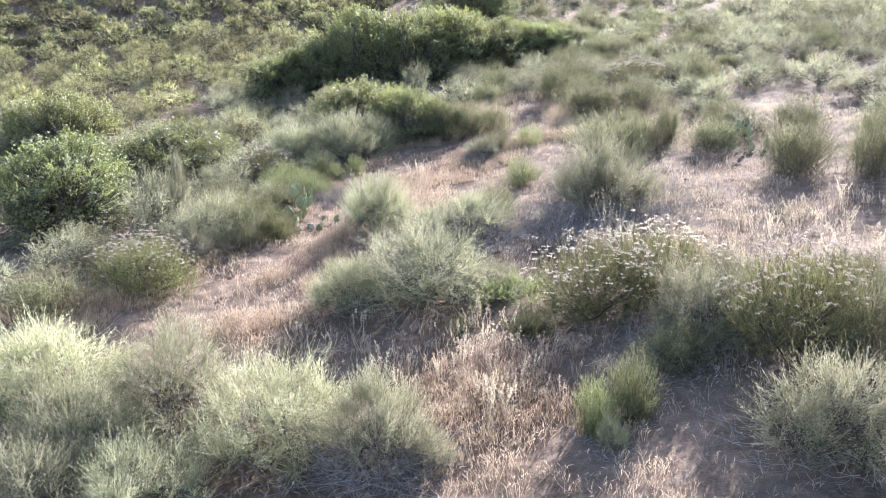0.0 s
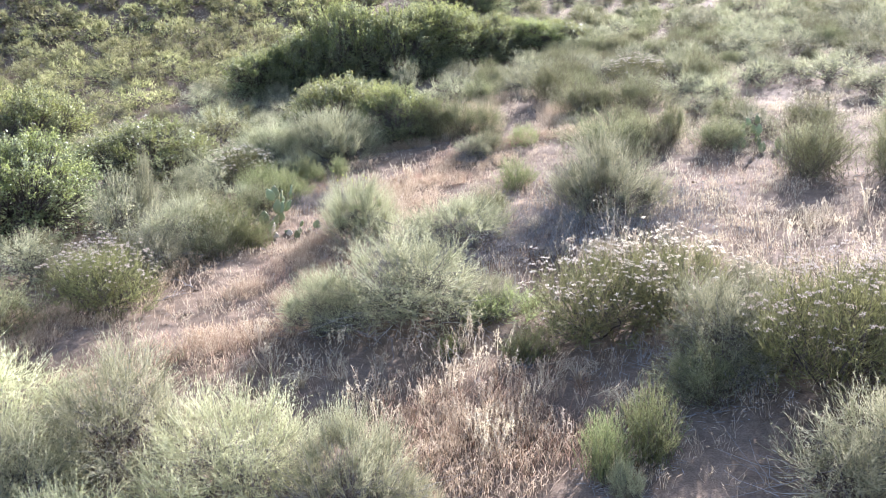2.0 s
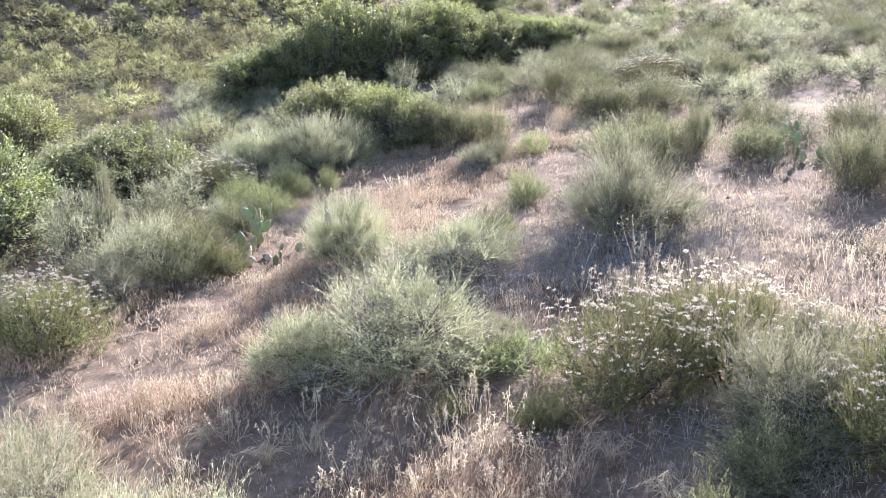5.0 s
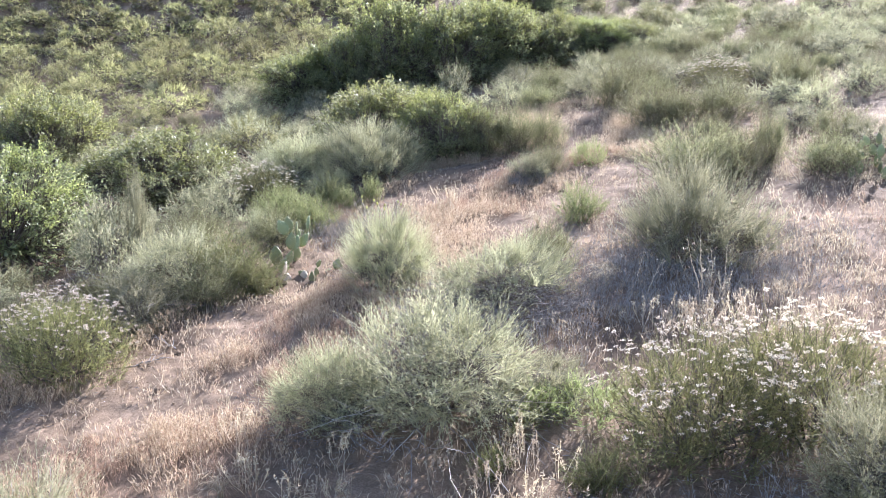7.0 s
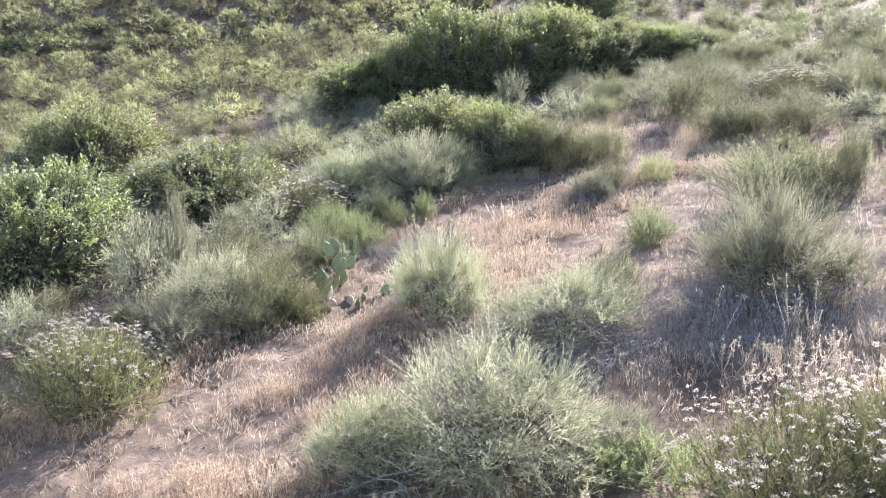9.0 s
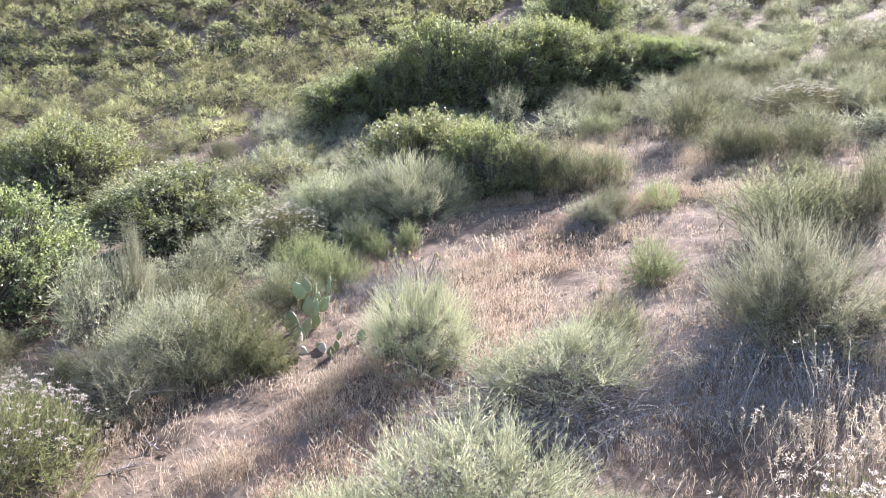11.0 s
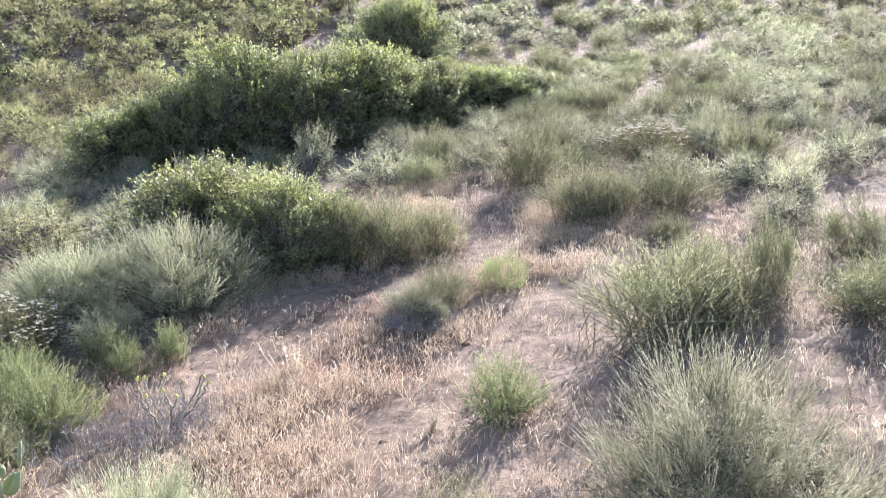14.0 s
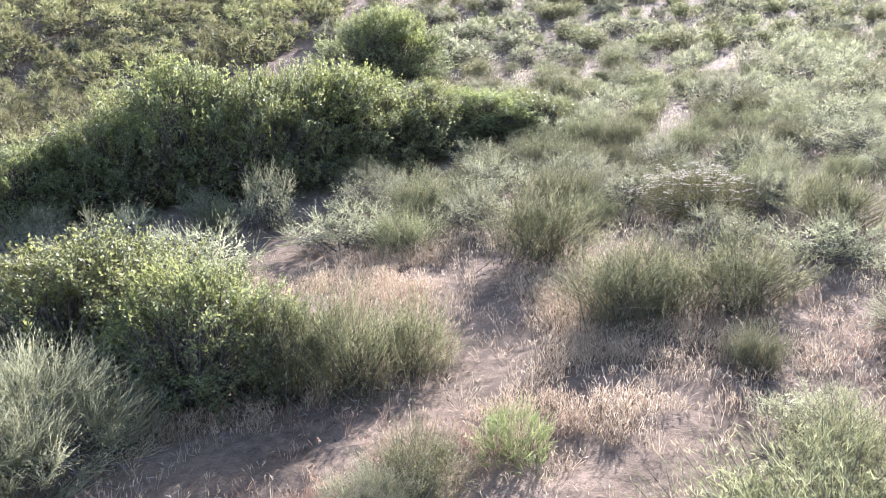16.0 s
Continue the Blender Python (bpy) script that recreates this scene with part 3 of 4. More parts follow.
def egg(length, width, thick, rings=7, sides=10):
    """A cactus pad standing on its narrow end, as vertices and triangles."""
    v, f = [(0, 0, 0)], []
    for i in range(1, rings):
        t = i / rings
        w = math.sin(math.pi * t ** 0.8) * (0.8 + 0.2 * t)
        for q in range(sides):
            a = q * 2 * math.pi / sides
            v.append((math.cos(a) * w * width / 2, math.sin(a) * w ** 0.7 * thick / 2, t * length))
    v.append((0, 0, length))
    for q in range(sides):
        w = (q + 1) % sides
        f.append((0, 1 + w, 1 + q))
        for i in range(rings - 2):
            a, b, c, d = 1 + i * sides + q, 1 + i * sides + w, 1 + (i + 1) * sides + q, 1 + (i + 1) * sides + w
            f += [(a, b, c), (b, d, c)]
        k = 1 + (rings - 2) * sides
        f.append((k + q, k + w, len(v) - 1))
    return np.array(v), np.array(f)


def pad_mesh(rng, size, mat):
    v, f = egg(size, size * rng.uniform(0.62, 0.78), size * 0.14)
    v = v + rng.normal(size=v.shape) * size * 0.01
    soup = Soup()
    soup.add(v, f)
    at = v[rng.integers(8, len(v), 46)]
    out = unit(rng.normal(size=at.shape) * 0.4 + at * [0.6, 6, 0.1] / size)
    soup.slivers(at, out, np.full(46, size * 0.13), np.full(46, 0.003), rng, 1)
    me = soup.mesh("pad", mat, M_SPINE)
    me.polygons.foreach_set("use_smooth", np.ones(len(me.polygons), bool))
    return me


def prickly_pear(x, y, spread, levels, seed, label, mat=None, flat=0.0, size=0.22):
    """A clump of pads, each grown from the rim of another."""
    rng = np.random.default_rng(seed)
    root = new("prickly_pear")
    root.matrix_basis = pose(x, y, float(height(x, y)) - 0.03)

    def grow(at, tilt, turn, level, s):
        ob = part("pad", pad_mesh(rng, s, mat or M_CACTUS), root)
        m = Matrix.Translation(at) @ Euler((0, 0, turn)).to_matrix().to_4x4() @ Euler((0, tilt, 0)).to_matrix().to_4x4() @ Euler((0, 0, rng.uniform(-0.9, 0.9))).to_matrix().to_4x4()
        ob.matrix_basis = m
        if level:
            for k in range(int(rng.integers(1, 3))):
                t = rng.uniform(-0.9, 0.9) + (0.5 if k else -0.3)
                tip = m @ Vector((math.sin(t) * s * 0.30, 0, s * (0.55 + 0.42 * math.cos(t))))
                grow(tip, tilt * 0.6 + t * 0.6, turn + rng.uniform(-0.5, 0.5), level - 1, s * rng.uniform(0.75, 1.0))
    for k in range(max(4, int(spread * 14))):
        a, d = k * 2.4, spread * math.sqrt((k + 0.2) / max(4, spread * 14))
        px, py = math.cos(a) * d, math.sin(a) * d
        dz = float(height(x + px, y + py)) - float(height(x, y))
        tilt = rng.uniform(-0.35, 0.35) + (rng.choice([-1, 1]) * 1.25 if rng.uniform() < flat else 0)
        grow(Vector((px, py, dz + 0.02)), tilt, rng.uniform(-0.9, 0.9), int(rng.integers(0, levels + 1)) if k else levels, size * rng.uniform(0.8, 1.15))
    return tagged(root, label, "cactus", "prickly pears")


def cholla(x, y, h, seed):
    """A cane cholla: a short stem that forks into thin jointed arms, with yellow fruit at the tips."""
    rng = np.random.default_rng(seed)
    root = new("cholla")
    root.matrix_basis = pose(x, y, float(height(x, y)) - 0.03)

    def arm(base, way, length, radius):
        t = np.linspace(0, 1, 7)[:, None]
        bend = np.array([rng.normal() * 0.15, rng.normal() * 0.15, 0.25]) * length
        path = base + t * way * length + bend * t * t + rng.normal(size=(7, 3)) * 0.008
        soup = Soup()
        soup.tubes(path[None], radius * np.array([[1, 1.1, 0.9, 1.1, 0.9, 1.05, 0.7]]), 7)
        i = rng.integers(0, 6, 200)
        f = rng.uniform(0, 1, (200, 1))
        at = path[i] * (1 - f) + path[i + 1] * f
        out = unit(rng.normal(size=at.shape) * [1, 1, 0.4])
        soup.slivers(at + out * radius * 0.7, out, np.full(200, 0.022), np.full(200, 0.0024), rng, 1)
        part("joint", soup.mesh("joint", M_CHOLLA, M_SPINE), root)
        return path

    for k in range(6):
        a = k * 1.05 + rng.uniform(-0.3, 0.3)
        way = unit(np.array([math.cos(a) * 0.85, math.sin(a) * 0.85, 0.62]))
        low = arm(np.array([math.cos(a) * 0.03, math.sin(a) * 0.03, 0.0]), way, h * rng.uniform(0.30, 0.46), 0.0115)
        for q in range(2):
            turn = a + (q - 0.5) * 1.5
            tip = arm(low[-1 - q] - [0, 0, 0.004], unit(np.array([math.cos(turn) * 0.5, math.sin(turn) * 0.5, 0.8])), h * rng.uniform(0.12, 0.34), 0.0095)
            if rng.uniform() < 0.75:
                v, g = egg(0.06, 0.04, 0.04, 5, 7)
                fruit = Soup()
                fruit.add(v, g)
                ob = part("fruit", fruit.mesh("fruit", M_FRUIT), root, "pale yellow fruit at the tip of an arm")
                ob.matrix_basis = Matrix.Translation(Vector(tip[-1]) + Vector((0, 0, -0.015))) @ Euler((rng.uniform(-0.5, 0.5), rng.uniform(-0.5, 0.5), 0)).to_matrix().to_4x4()
    return tagged(root, "branching cane cholla cactus with yellow fruit in dry grass", "cactus")


def stalk_plant(seed, tall=False):
    """Dry flower stalks: pale woolly spikes, or tall oats with hanging spikelets."""
    rng = np.random.default_rng(seed)
    n = 5 if tall else 7
    H = 0.8 if tall else 0.4
    top = np.concatenate([rng.normal(size=(n, 2)) * (0.10 if tall else 0.075), rng.uniform(0.65, 1.0, (n, 1)) * H], 1)
    path, rad = limbs(rng, top, 0.0022, 0.0014, 5, 0.02, 0.03)
    stalk, head = Soup(), Soup()
    stalk.ribbons(path, rad * 2, rng)
    k = 9 if tall else 26
    u = rng.uniform(0.55 if tall else 0.62, 1.0, (n, k, 1))
    i = np.minimum((u * 4).astype(int), 3)[..., 0]
    f = u * 4 - i[..., None]
    q = np.arange(n)[:, None]
    at = (path[q, i] * (1 - f) + path[q, i + 1] * f).reshape(-1, 3)
    if tall:
        at = at + rng.normal(size=at.shape) * [0.035, 0.035, 0.01]
        way = unit(rng.normal(size=at.shape) * 0.5 + [0, 0, -1])
        head.needles(at, way, rng.uniform(0.028, 0.042, len(at)), np.full(len(at), 0.010), rng)
    else:
        way = unit(rng.normal(size=at.shape) * 0.7 + [0, 0, 0.8])
        head.needles(at, way, rng.uniform(0.018, 0.03, len(at)), np.full(len(at), 0.009), rng)
    for v, f, m in zip(head.v, head.f, head.m):
        stalk.add(v, f, 1)
    name = "wild_oat" if tall else "dry_flower_stalk"
    return new(name, stalk.mesh(name, M_STRAW, M_FLOWER if tall else M_STRAW))


def stalk(x, y, h=0.4, tall=False):
    return plant("oat" if tall else "stalk", x, y, (0.4 if not tall else 0.6) * h / (0.4 if not tall else 0.8), h,
                 "tall wild oat stalks with white hanging spikelets" if tall else "pale woolly dry flower stalks on bare soil",
                 "wild oats" if tall else "dry flower stalks", maker=(lambda v: stalk_plant(800 + v + 10 * tall, tall), 4),
                 size=(0.6, 0.8) if tall else (0.4, 0.4), category="dry plant")


def fallen_twig(x, y, length, turn, seed):
    """A forked dead branch lying on the ground, with its side twigs."""
    rng = np.random.default_rng(seed)
    soup = Soup()
    t = np.linspace(0, 1, 7)[:, None]
    spine = np.array([0, 0, 0.03]) + t * [length, 0, 0.06] + rng.normal(size=(7, 3)) * 0.015
    soup.tubes(spine[None], np.linspace(0.010, 0.003, 7)[None], 5)
    ob = new("fallen_twig", soup.mesh("fallen_twig", M_TWIG))
    ob.matrix_basis = pose(x, y, float(height(x, y)) - 0.015, 0, 0, turn)
    for k in range(7):
        a = spine[rng.integers(1, 6)]
        d = unit(np.array([rng.uniform(0.2, 1), rng.choice([-1, 1]) * rng.uniform(0.5, 1), rng.uniform(0, 0.6)]))
        p = a + np.linspace(0, 1, 5)[:, None] * d * length * rng.uniform(0.25, 0.5) + rng.normal(size=(5, 3)) * 0.008
        p[0] = a
        side = Soup()
        side.tubes(p[None], np.linspace(0.005, 0.002, 5)[None], 4)
        part("side_twig", side.mesh("side_twig", M_TWIG), ob)
    return tagged(ob, "bleached forked dead twig lying on the soil", "twig")


def stone(x, y, size, seed):
    rng = np.random.default_rng(seed)
    bm = bmesh.new()
    bmesh.ops.create_icosphere(bm, subdivisions=2, radius=size)
    for v in bm.verts:
        v.co *= 1 + 0.35 * (noise.noise(v.co / size * 0.9 + Vector((seed, 0, 0))))
        v.co.z *= 0.55
    me = bpy.data.meshes.new("stone")
    bm.to_mesh(me)
    bm.free()
    me.materials.append(M_STONE)
    ob = new("stone", me)
    ob.matrix_basis = pose(x, y, float(height(x, y)) + size * 0.1, 0, 0, seed * 47)
    return tagged(ob, "weathered tan stone half sunk in the soil", "stone", "loose stones")


def dry_tuft(x, y, size, seed):
    """A fountain of arching dry grass blades with a drooping plume at each tip."""
    rng = np.random.default_rng(seed)
    n = 60
    a = rng.uniform(0, 6.283, n)
    out = np.stack([np.cos(a), np.sin(a), np.zeros(n)], 1) * rng.uniform(0.3, 1.0, (n, 1)) * size
    t = np.linspace(0, 1, 6)[None, :, None]
    rise = np.array([0, 0, 1.0]) * size * rng.uniform(0.7, 1.3, (n, 1, 1))
    path = out[:, None] * t ** 1.3 + rise * (t * 1.7 - 1.15 * t * t) + rng.normal(size=(n, 1, 3)) * 0.01
    path[:, 0, 2] = -0.02
    soup = Soup()
    soup.ribbons(path, np.linspace(0.006, 0.002, 6), rng)
    tip, way = path[:24, -1], unit(path[:24, -1] - path[:24, -2])
    for k in range(14):
        d = unit(way + rng.normal(size=way.shape) * 0.3)
        soup.slivers(tip - way * 0.012 * k, d, rng.uniform(0.03, 0.06, 24), np.full(24, 0.004), rng)
    ob = new("dry_grass_tuft", soup.mesh("dry_grass_tuft", M_STRAW))
    ob.matrix_basis = pose(x, y, float(height(x, y)), 0, 0, seed * 31)
    return tagged(ob, "arching tuft of dry straw-coloured grass", "grass tuft", "dry grass tufts")


# ---- the near slope ----
pale_sage(-3.78, 7.56, 1.05, 1.35)
pale_sage(-2.30, 7.25, 1.00, 1.25)
pale_sage(-5.1, 7.6, 1.0, 1.25)
pale_sage(-3.1, 6.5, 0.75, 1.0)
sage(-4.5, 5.9, 0.8, 1.0)
sage(-3.32, 5.55, 0.75, 0.95)
sage(-2.25, 5.40, 0.72, 0.92)
pale_sage(-1.11, 6.31, 0.92, 1.15)
dead_sage(-0.13, 5.91, 0.55, 1.10)
pale_sage(0.37, 5.79, 0.30, 0.52)
pale_sage(4.1, 5.2, 0.74, 1.05, "full silvery sagebrush with long feathery shoots")
sage(0.55, 10.19, 1.20, 1.16, "large rounded grey-green sagebrush beside the track")
sage(-0.46, 10.08, 0.60, 0.82)
spires(2.10, 6.14, 0.28, 0.72)
spires(2.54, 6.27, 0.34, 0.85)
sage(2.19, 5.80, 0.18, 0.36)
buckwheat(2.65, 8.95, 0.85, 1.0)
buckwheat(3.55, 8.9, 0.8, 1.05)
sage(3.71, 7.69, 0.62, 1.05)
buckwheat(4.57, 7.15, 0.80, 1.25)
broom(5.21, 6.62, 0.60, 1.3)
herb(1.77, 9.68, 0.5, 0.36)
herb(1.35, 9.75, 0.35, 0.3)
# small bush added to shade the soil right of the large sage
dead_sage(1.55, 10.15, 0.45, 0.5)
herb(0.95, 9.0, 0.18, 0.25)
spires(1.79, 8.54, 0.30, 0.45)
plume_sage(-0.08, 13.84, 0.67, 0.95, "round grey-green sagebrush at the edge of the track")
dead_sage(1.39, 12.54, 0.87, 0.85)
broom(1.96, 13.7, 0.40, 0.72, "soft light green broom-like shrub")
plume_sage(3.95, 13.75, 1.05, 1.22, "large dome of grey-green sagebrush over dead twigs", 2)
spires(2.74, 16.06, 0.45, 0.72)
broom(4.72, 17.2, 0.95, 1.1)
broom(5.45, 17.3, 0.6, 0.9)
broom(6.26, 17.95, 0.42, 1.05)
broom(7.58, 14.22, 0.80, 1.15)
broom(8.61, 13.38, 0.70, 1.15)
mid_sage(-4.24, 15.32, 0.75, 1.35)
sage(-3.0, 14.60, 1.0, 0.95)
sage(-3.3, 13.6, 0.75, 0.75)
spires(-2.35, 14.7, 0.75, 0.95)
spires(-1.95, 14.25, 0.45, 0.6)
broom(-2.5, 13.9, 0.5, 0.55)
spires(-2.03, 17.69, 0.55, 0.95)
mid_sage(-3.51, 18.57, 0.70, 0.90)
buckwheat(-3.77, 12.04, 0.85, 1.0)
broom(-5.11, 11.41, 0.90, 0.9)
laurel(-6.71, 17.29, 1.45, 1.75)
laurel(-5.11, 21.33, 1.73, 1.34)
laurel(-9.86, 26.91, 2.0, 2.1)
plume_sage(-0.80, 20.85, 1.2, 1.2)
plume_sage(-2.25, 21.15, 0.95, 1.0)
olive_shrub(-3.99, 25.23, 1.15, 1.2)
laurel(-0.75, 23.5, 1.4, 1.55)
laurel(0.72, 22.2, 0.95, 1.35)
broom(1.6, 21.85, 0.75, 1.25)
broom(2.2, 21.65, 0.72, 1.15)
broom(2.9, 21.99, 0.6, 0.9)
laurel(-3.7, 33.0, 1.5, 1.7)
laurel(-2.2, 33.4, 1.6, 2.05)
laurel(-0.5, 33.7, 1.8, 2.6)
laurel(1.1, 33.0, 1.6, 2.4)
laurel(2.6, 34.2, 1.7, 2.3)
laurel(4.4, 34.9, 1.4, 1.6)
laurel(5.9, 35.6, 1.5, 1.3)
laurel(7.5, 36.2, 1.3, 1.0)
laurel(4.56, 46.49, 2.0, 2.5)
mid_sage(1.06, 29.69, 0.75, 1.25)
mid_sage(2.40, 27.78, 0.92, 0.9)
broom(3.73, 28.80, 0.7, 1.05)
broom(5.06, 25.12, 0.9, 1.25)
buckwheat(7.87, 26.29, 1.0, 0.8)
broom(5.3, 22.3, 0.85, 1.05)
broom(6.75, 22.4, 0.95, 1.0)
broom(5.8, 22.6, 0.7, 0.95)
broom(6.04, 20.60, 0.36, 0.55)
mid_sage(8.95, 26.04, 0.5, 0.9)
broom(9.14, 24.59, 0.85, 1.0)
broom(2.62, 19.2, 0.55, 0.62)
dead_sage(2.3, 18.85, 0.45, 0.5, "low brown half-dead sagebrush in dry grass")
herb(3.46, 19.48, 0.32, 0.5)
broom(5.60, 18.26, 0.5, 0.74)
mid_sage(-2.77, 30.04, 0.9, 0.95)
mid_sage(8.54, 21.82, 0.52, 0.86)
mid_sage(-3.85, 18.40, 0.8, 0.8)
plume_sage(-3.95, 15.85, 0.22, 1.5, "tall slender sagebrush plume above its neighbours")
broom(6.9, 16.9, 0.75, 0.7)
broom(7.9, 18.9, 0.7, 0.8)
broom(8.9, 17.2, 0.8, 0.8)
broom(9.8, 15.2, 0.8, 1.0)
mid_sage(5.9, 19.2, 0.45, 0.5)
broom(3.3, 26.9, 0.7, 0.8)
mid_sage(4.7, 27.6, 0.8, 0.9)
broom(6.1, 27.9, 0.8, 1.0)
broom(-3.4, 17.0, 0.7, 0.8)
mid_sage(-5.4, 14.0, 0.8, 0.9)
broom(-4.6, 13.3, 0.6, 0.8)
mid_sage(-6.6, 12.6, 0.9, 1.0)
buckwheat(-2.7, 19.6, 0.7, 0.8)
spires(-0.62, 18.8, 0.26, 0.6)
spires(-1.05, 18.5, 0.3, 0.55)
spires(-2.3, 18.5, 0.45, 0.8)
mid_sage(-1.5, 19.6, 0.6, 0.6)
spires(-1.35, 18.9, 0.38, 0.7)
spires(-1.55, 17.3, 0.5, 0.85)
broom(-2.0, 16.4, 0.5, 0.7)
broom(3.3, 7.2, 0.5, 0.6)
sage(4.3, 8.3, 0.7, 0.9)
buckwheat(5.4, 7.9, 0.7, 1.0)


# ---- the far slopes ----
def far_maker(kind, level):
    if kind == "hill":
        return lambda s: sage_plant(700 + s, level + 1, M_HILL, "hillside_shrub")
    if kind == "sage":
        return lambda s: sage_plant(720 + s, level + 1, M_SAGE, "sagebrush", 0.4)
    return lambda s: broom_plant(740 + s, level)


def scatter(seed, count, x0, x1, y0, y1, gap, keep, choose):
    rng = np.random.default_rng(seed)
    done, tries = 0, 0
    while done < count and tries < count * 40:
        tries += 1
        x, y = rng.uniform(x0, x1), rng.uniform(y0, y1)
        if not keep(x, y):
            continue
        kind, r, h, label, group = choose(rng, x, y)
        if any((x - a) ** 2 + (y - b) ** 2 < (gap * (r + c)) ** 2 for a, b, c in BUSHES):
            continue
        BUSHES.append((x, y, r))
        level = 0 if y < 34 else 1 if y < 48 else 2
        plant("far_%s_%d" % (kind, level), x, y, r, h, label, group, maker=(far_maker(kind, level), 4),
              size=(0.9, 1.0) if kind != "broom" else (0.8, 1.0))
        done += 1
    return done


def seen_wedge(x, y):
    return abs(x - 0.4 - 0.03 * y) < 0.56 * (y + 3)


def far_trail(x, y):
    """The sandy strip that climbs the slope between the far bushes."""
    return 8.6 + (y - 27) * 0.31


def hill_kind(rng, x, y):
    s = rng.uniform(0.85, 1.5)
    return "hill", s, s * rng.uniform(0.8, 1.05), "yellow-green mounded shrub on the hillside", "hillside shrubs"


def sage_kind(rng, x, y):
    s = rng.uniform(0.55, 1.15)
    return "sage", s, s * rng.uniform(0.8, 1.05), "grey-green sagebrush among dry grass", "far sagebrush"


def broom_kind(rng, x, y):
    s = rng.uniform(0.5, 1.05)
    return "broom", s, s * rng.uniform(0.9, 1.15), "green broom-like shrub among dry grass", "far broom shrubs"


def gully(x, y):
    return abs(x + 9.5) < 2.2 and abs(y - 37.5) < 1.6


def right_side(x, y):
    return (seen_wedge(x, y) and off_track(x, y) > 1.2 and abs(x - far_trail(x, y)) > 0.25
            and not (y < 27 and x < 7.5) and not (8.6 < x < 11.5 and y < 23))


def left_side(x, y):
    return seen_wedge(x, y) and off_track(x, y) > 1.2 and x < min(0.5, np.interp(y, TRACK[:, 1], TRACK[:, 0]) - 1.2) and not gully(x, y)


scatter(1, 290, -32, 4, 31, 68, 0.67, lambda x, y: seen_wedge(x, y) and x < -3.5 - (44 - y) * 0.45 and not gully(x, y), hill_kind)
scatter(2, 60, -14, 4, 14, 46, 0.62, left_side, sage_kind)
scatter(4, 40, -14, 4, 14, 46, 0.62, left_side, broom_kind)
scatter(3, 90, 3, 30, 26, 42, 0.52, right_side, sage_kind)
scatter(5, 90, 3, 30, 26, 42, 0.52, right_side, broom_kind)
scatter(6, 170, 3, 42, 40, 72, 0.55, right_side, sage_kind)
scatter(7, 170, 3, 42, 40, 72, 0.55, right_side, broom_kind)
scatter(8, 26, 7, 15, 15, 27, 0.8, right_side, sage_kind)


# ---- cacti, stalks, twigs and stones ----
prickly_pear(-1.72, 15.3, 0.28, 2, 31, "upright green prickly pear cactus among shrubs", size=0.29)
prickly_pear(-1.55, 14.75, 0.22, 0, 32, "bleached fallen prickly pear pads on the soil", M_DEADPAD, 0.8, 0.24)
prickly_pear(-1.2, 14.75, 0.20, 1, 33, "low green prickly pear at the edge of the track", None, 0.4, 0.18)
prickly_pear(-2.75, 15.1, 0.22, 1, 34, "pale dying prickly pear inside a shrub", M_DEADPAD, 0.2, 0.25)
prickly_pear(7.45, 16.5, 0.55, 2, 35, "spreading clump of green prickly pear in dry grass", size=0.24)
cholla(-0.42, 17.15, 0.85, 41)
stalk(4.34, 19.65, 0.6, True)
stalk(4.5, 19.35, 0.5, True)
stalk(3.5, 11.9, 0.85, True)
stalk(2.8, 12.19, 0.7, True)
stalk(0.55, 14.6, 0.6, True)
stalk(2.6, 22.9, 0.7, True)
for x, y, size in ((2.2, 7.75, 0.34), (2.5, 7.15, 0.3), (0.35, 12.55, 0.26), (0.7, 12.3, 0.22), (2.6, 12.9, 0.3), (2.1, 16.0, 0.25),
                   (-0.7, 8.6, 0.28), (-1.3, 9.0, 0.25), (5.0, 9.9, 0.28)):
    dry_tuft(x, y, size, int(x * 10 + y * 100))
fallen_twig(-3.05, 12.1, 0.55, 20, 51)
fallen_twig(-2.6, 12.6, 0.4, 140, 52)
fallen_twig(2.2, 7.7, 0.5, 60, 53)
fallen_twig(3.0, 6.9, 0.5, 10, 54)
rng = np.random.default_rng(77)
for cx, cy, rad, count in ((1.0, 7.4, 1.0, 34), (0.6, 8.6, 0.7, 18), (5.4, 11.2, 1.9, 44), (3.6, 11.2, 0.7, 16), (-0.9, 9.4, 0.8, 14),
                           (6.6, 9.6, 1.0, 14), (0.9, 17.6, 0.8, 10)):
    for k in range(count):
        a, d = rng.uniform(0, 6.283), rad * math.sqrt(rng.uniform())
        x, y = cx + math.cos(a) * d * 1.3, cy + math.sin(a) * d
        if all((x - p) ** 2 + (y - q) ** 2 > (0.7 * r) ** 2 for p, q, r in BUSHES):
            stalk(x, y, rng.uniform(0.25, 0.5))
for k in range(40):
    x, y = rng.uniform(-3, 6), rng.uniform(8, 20)
    stone(x, y, rng.uniform(0.02, 0.05), k)


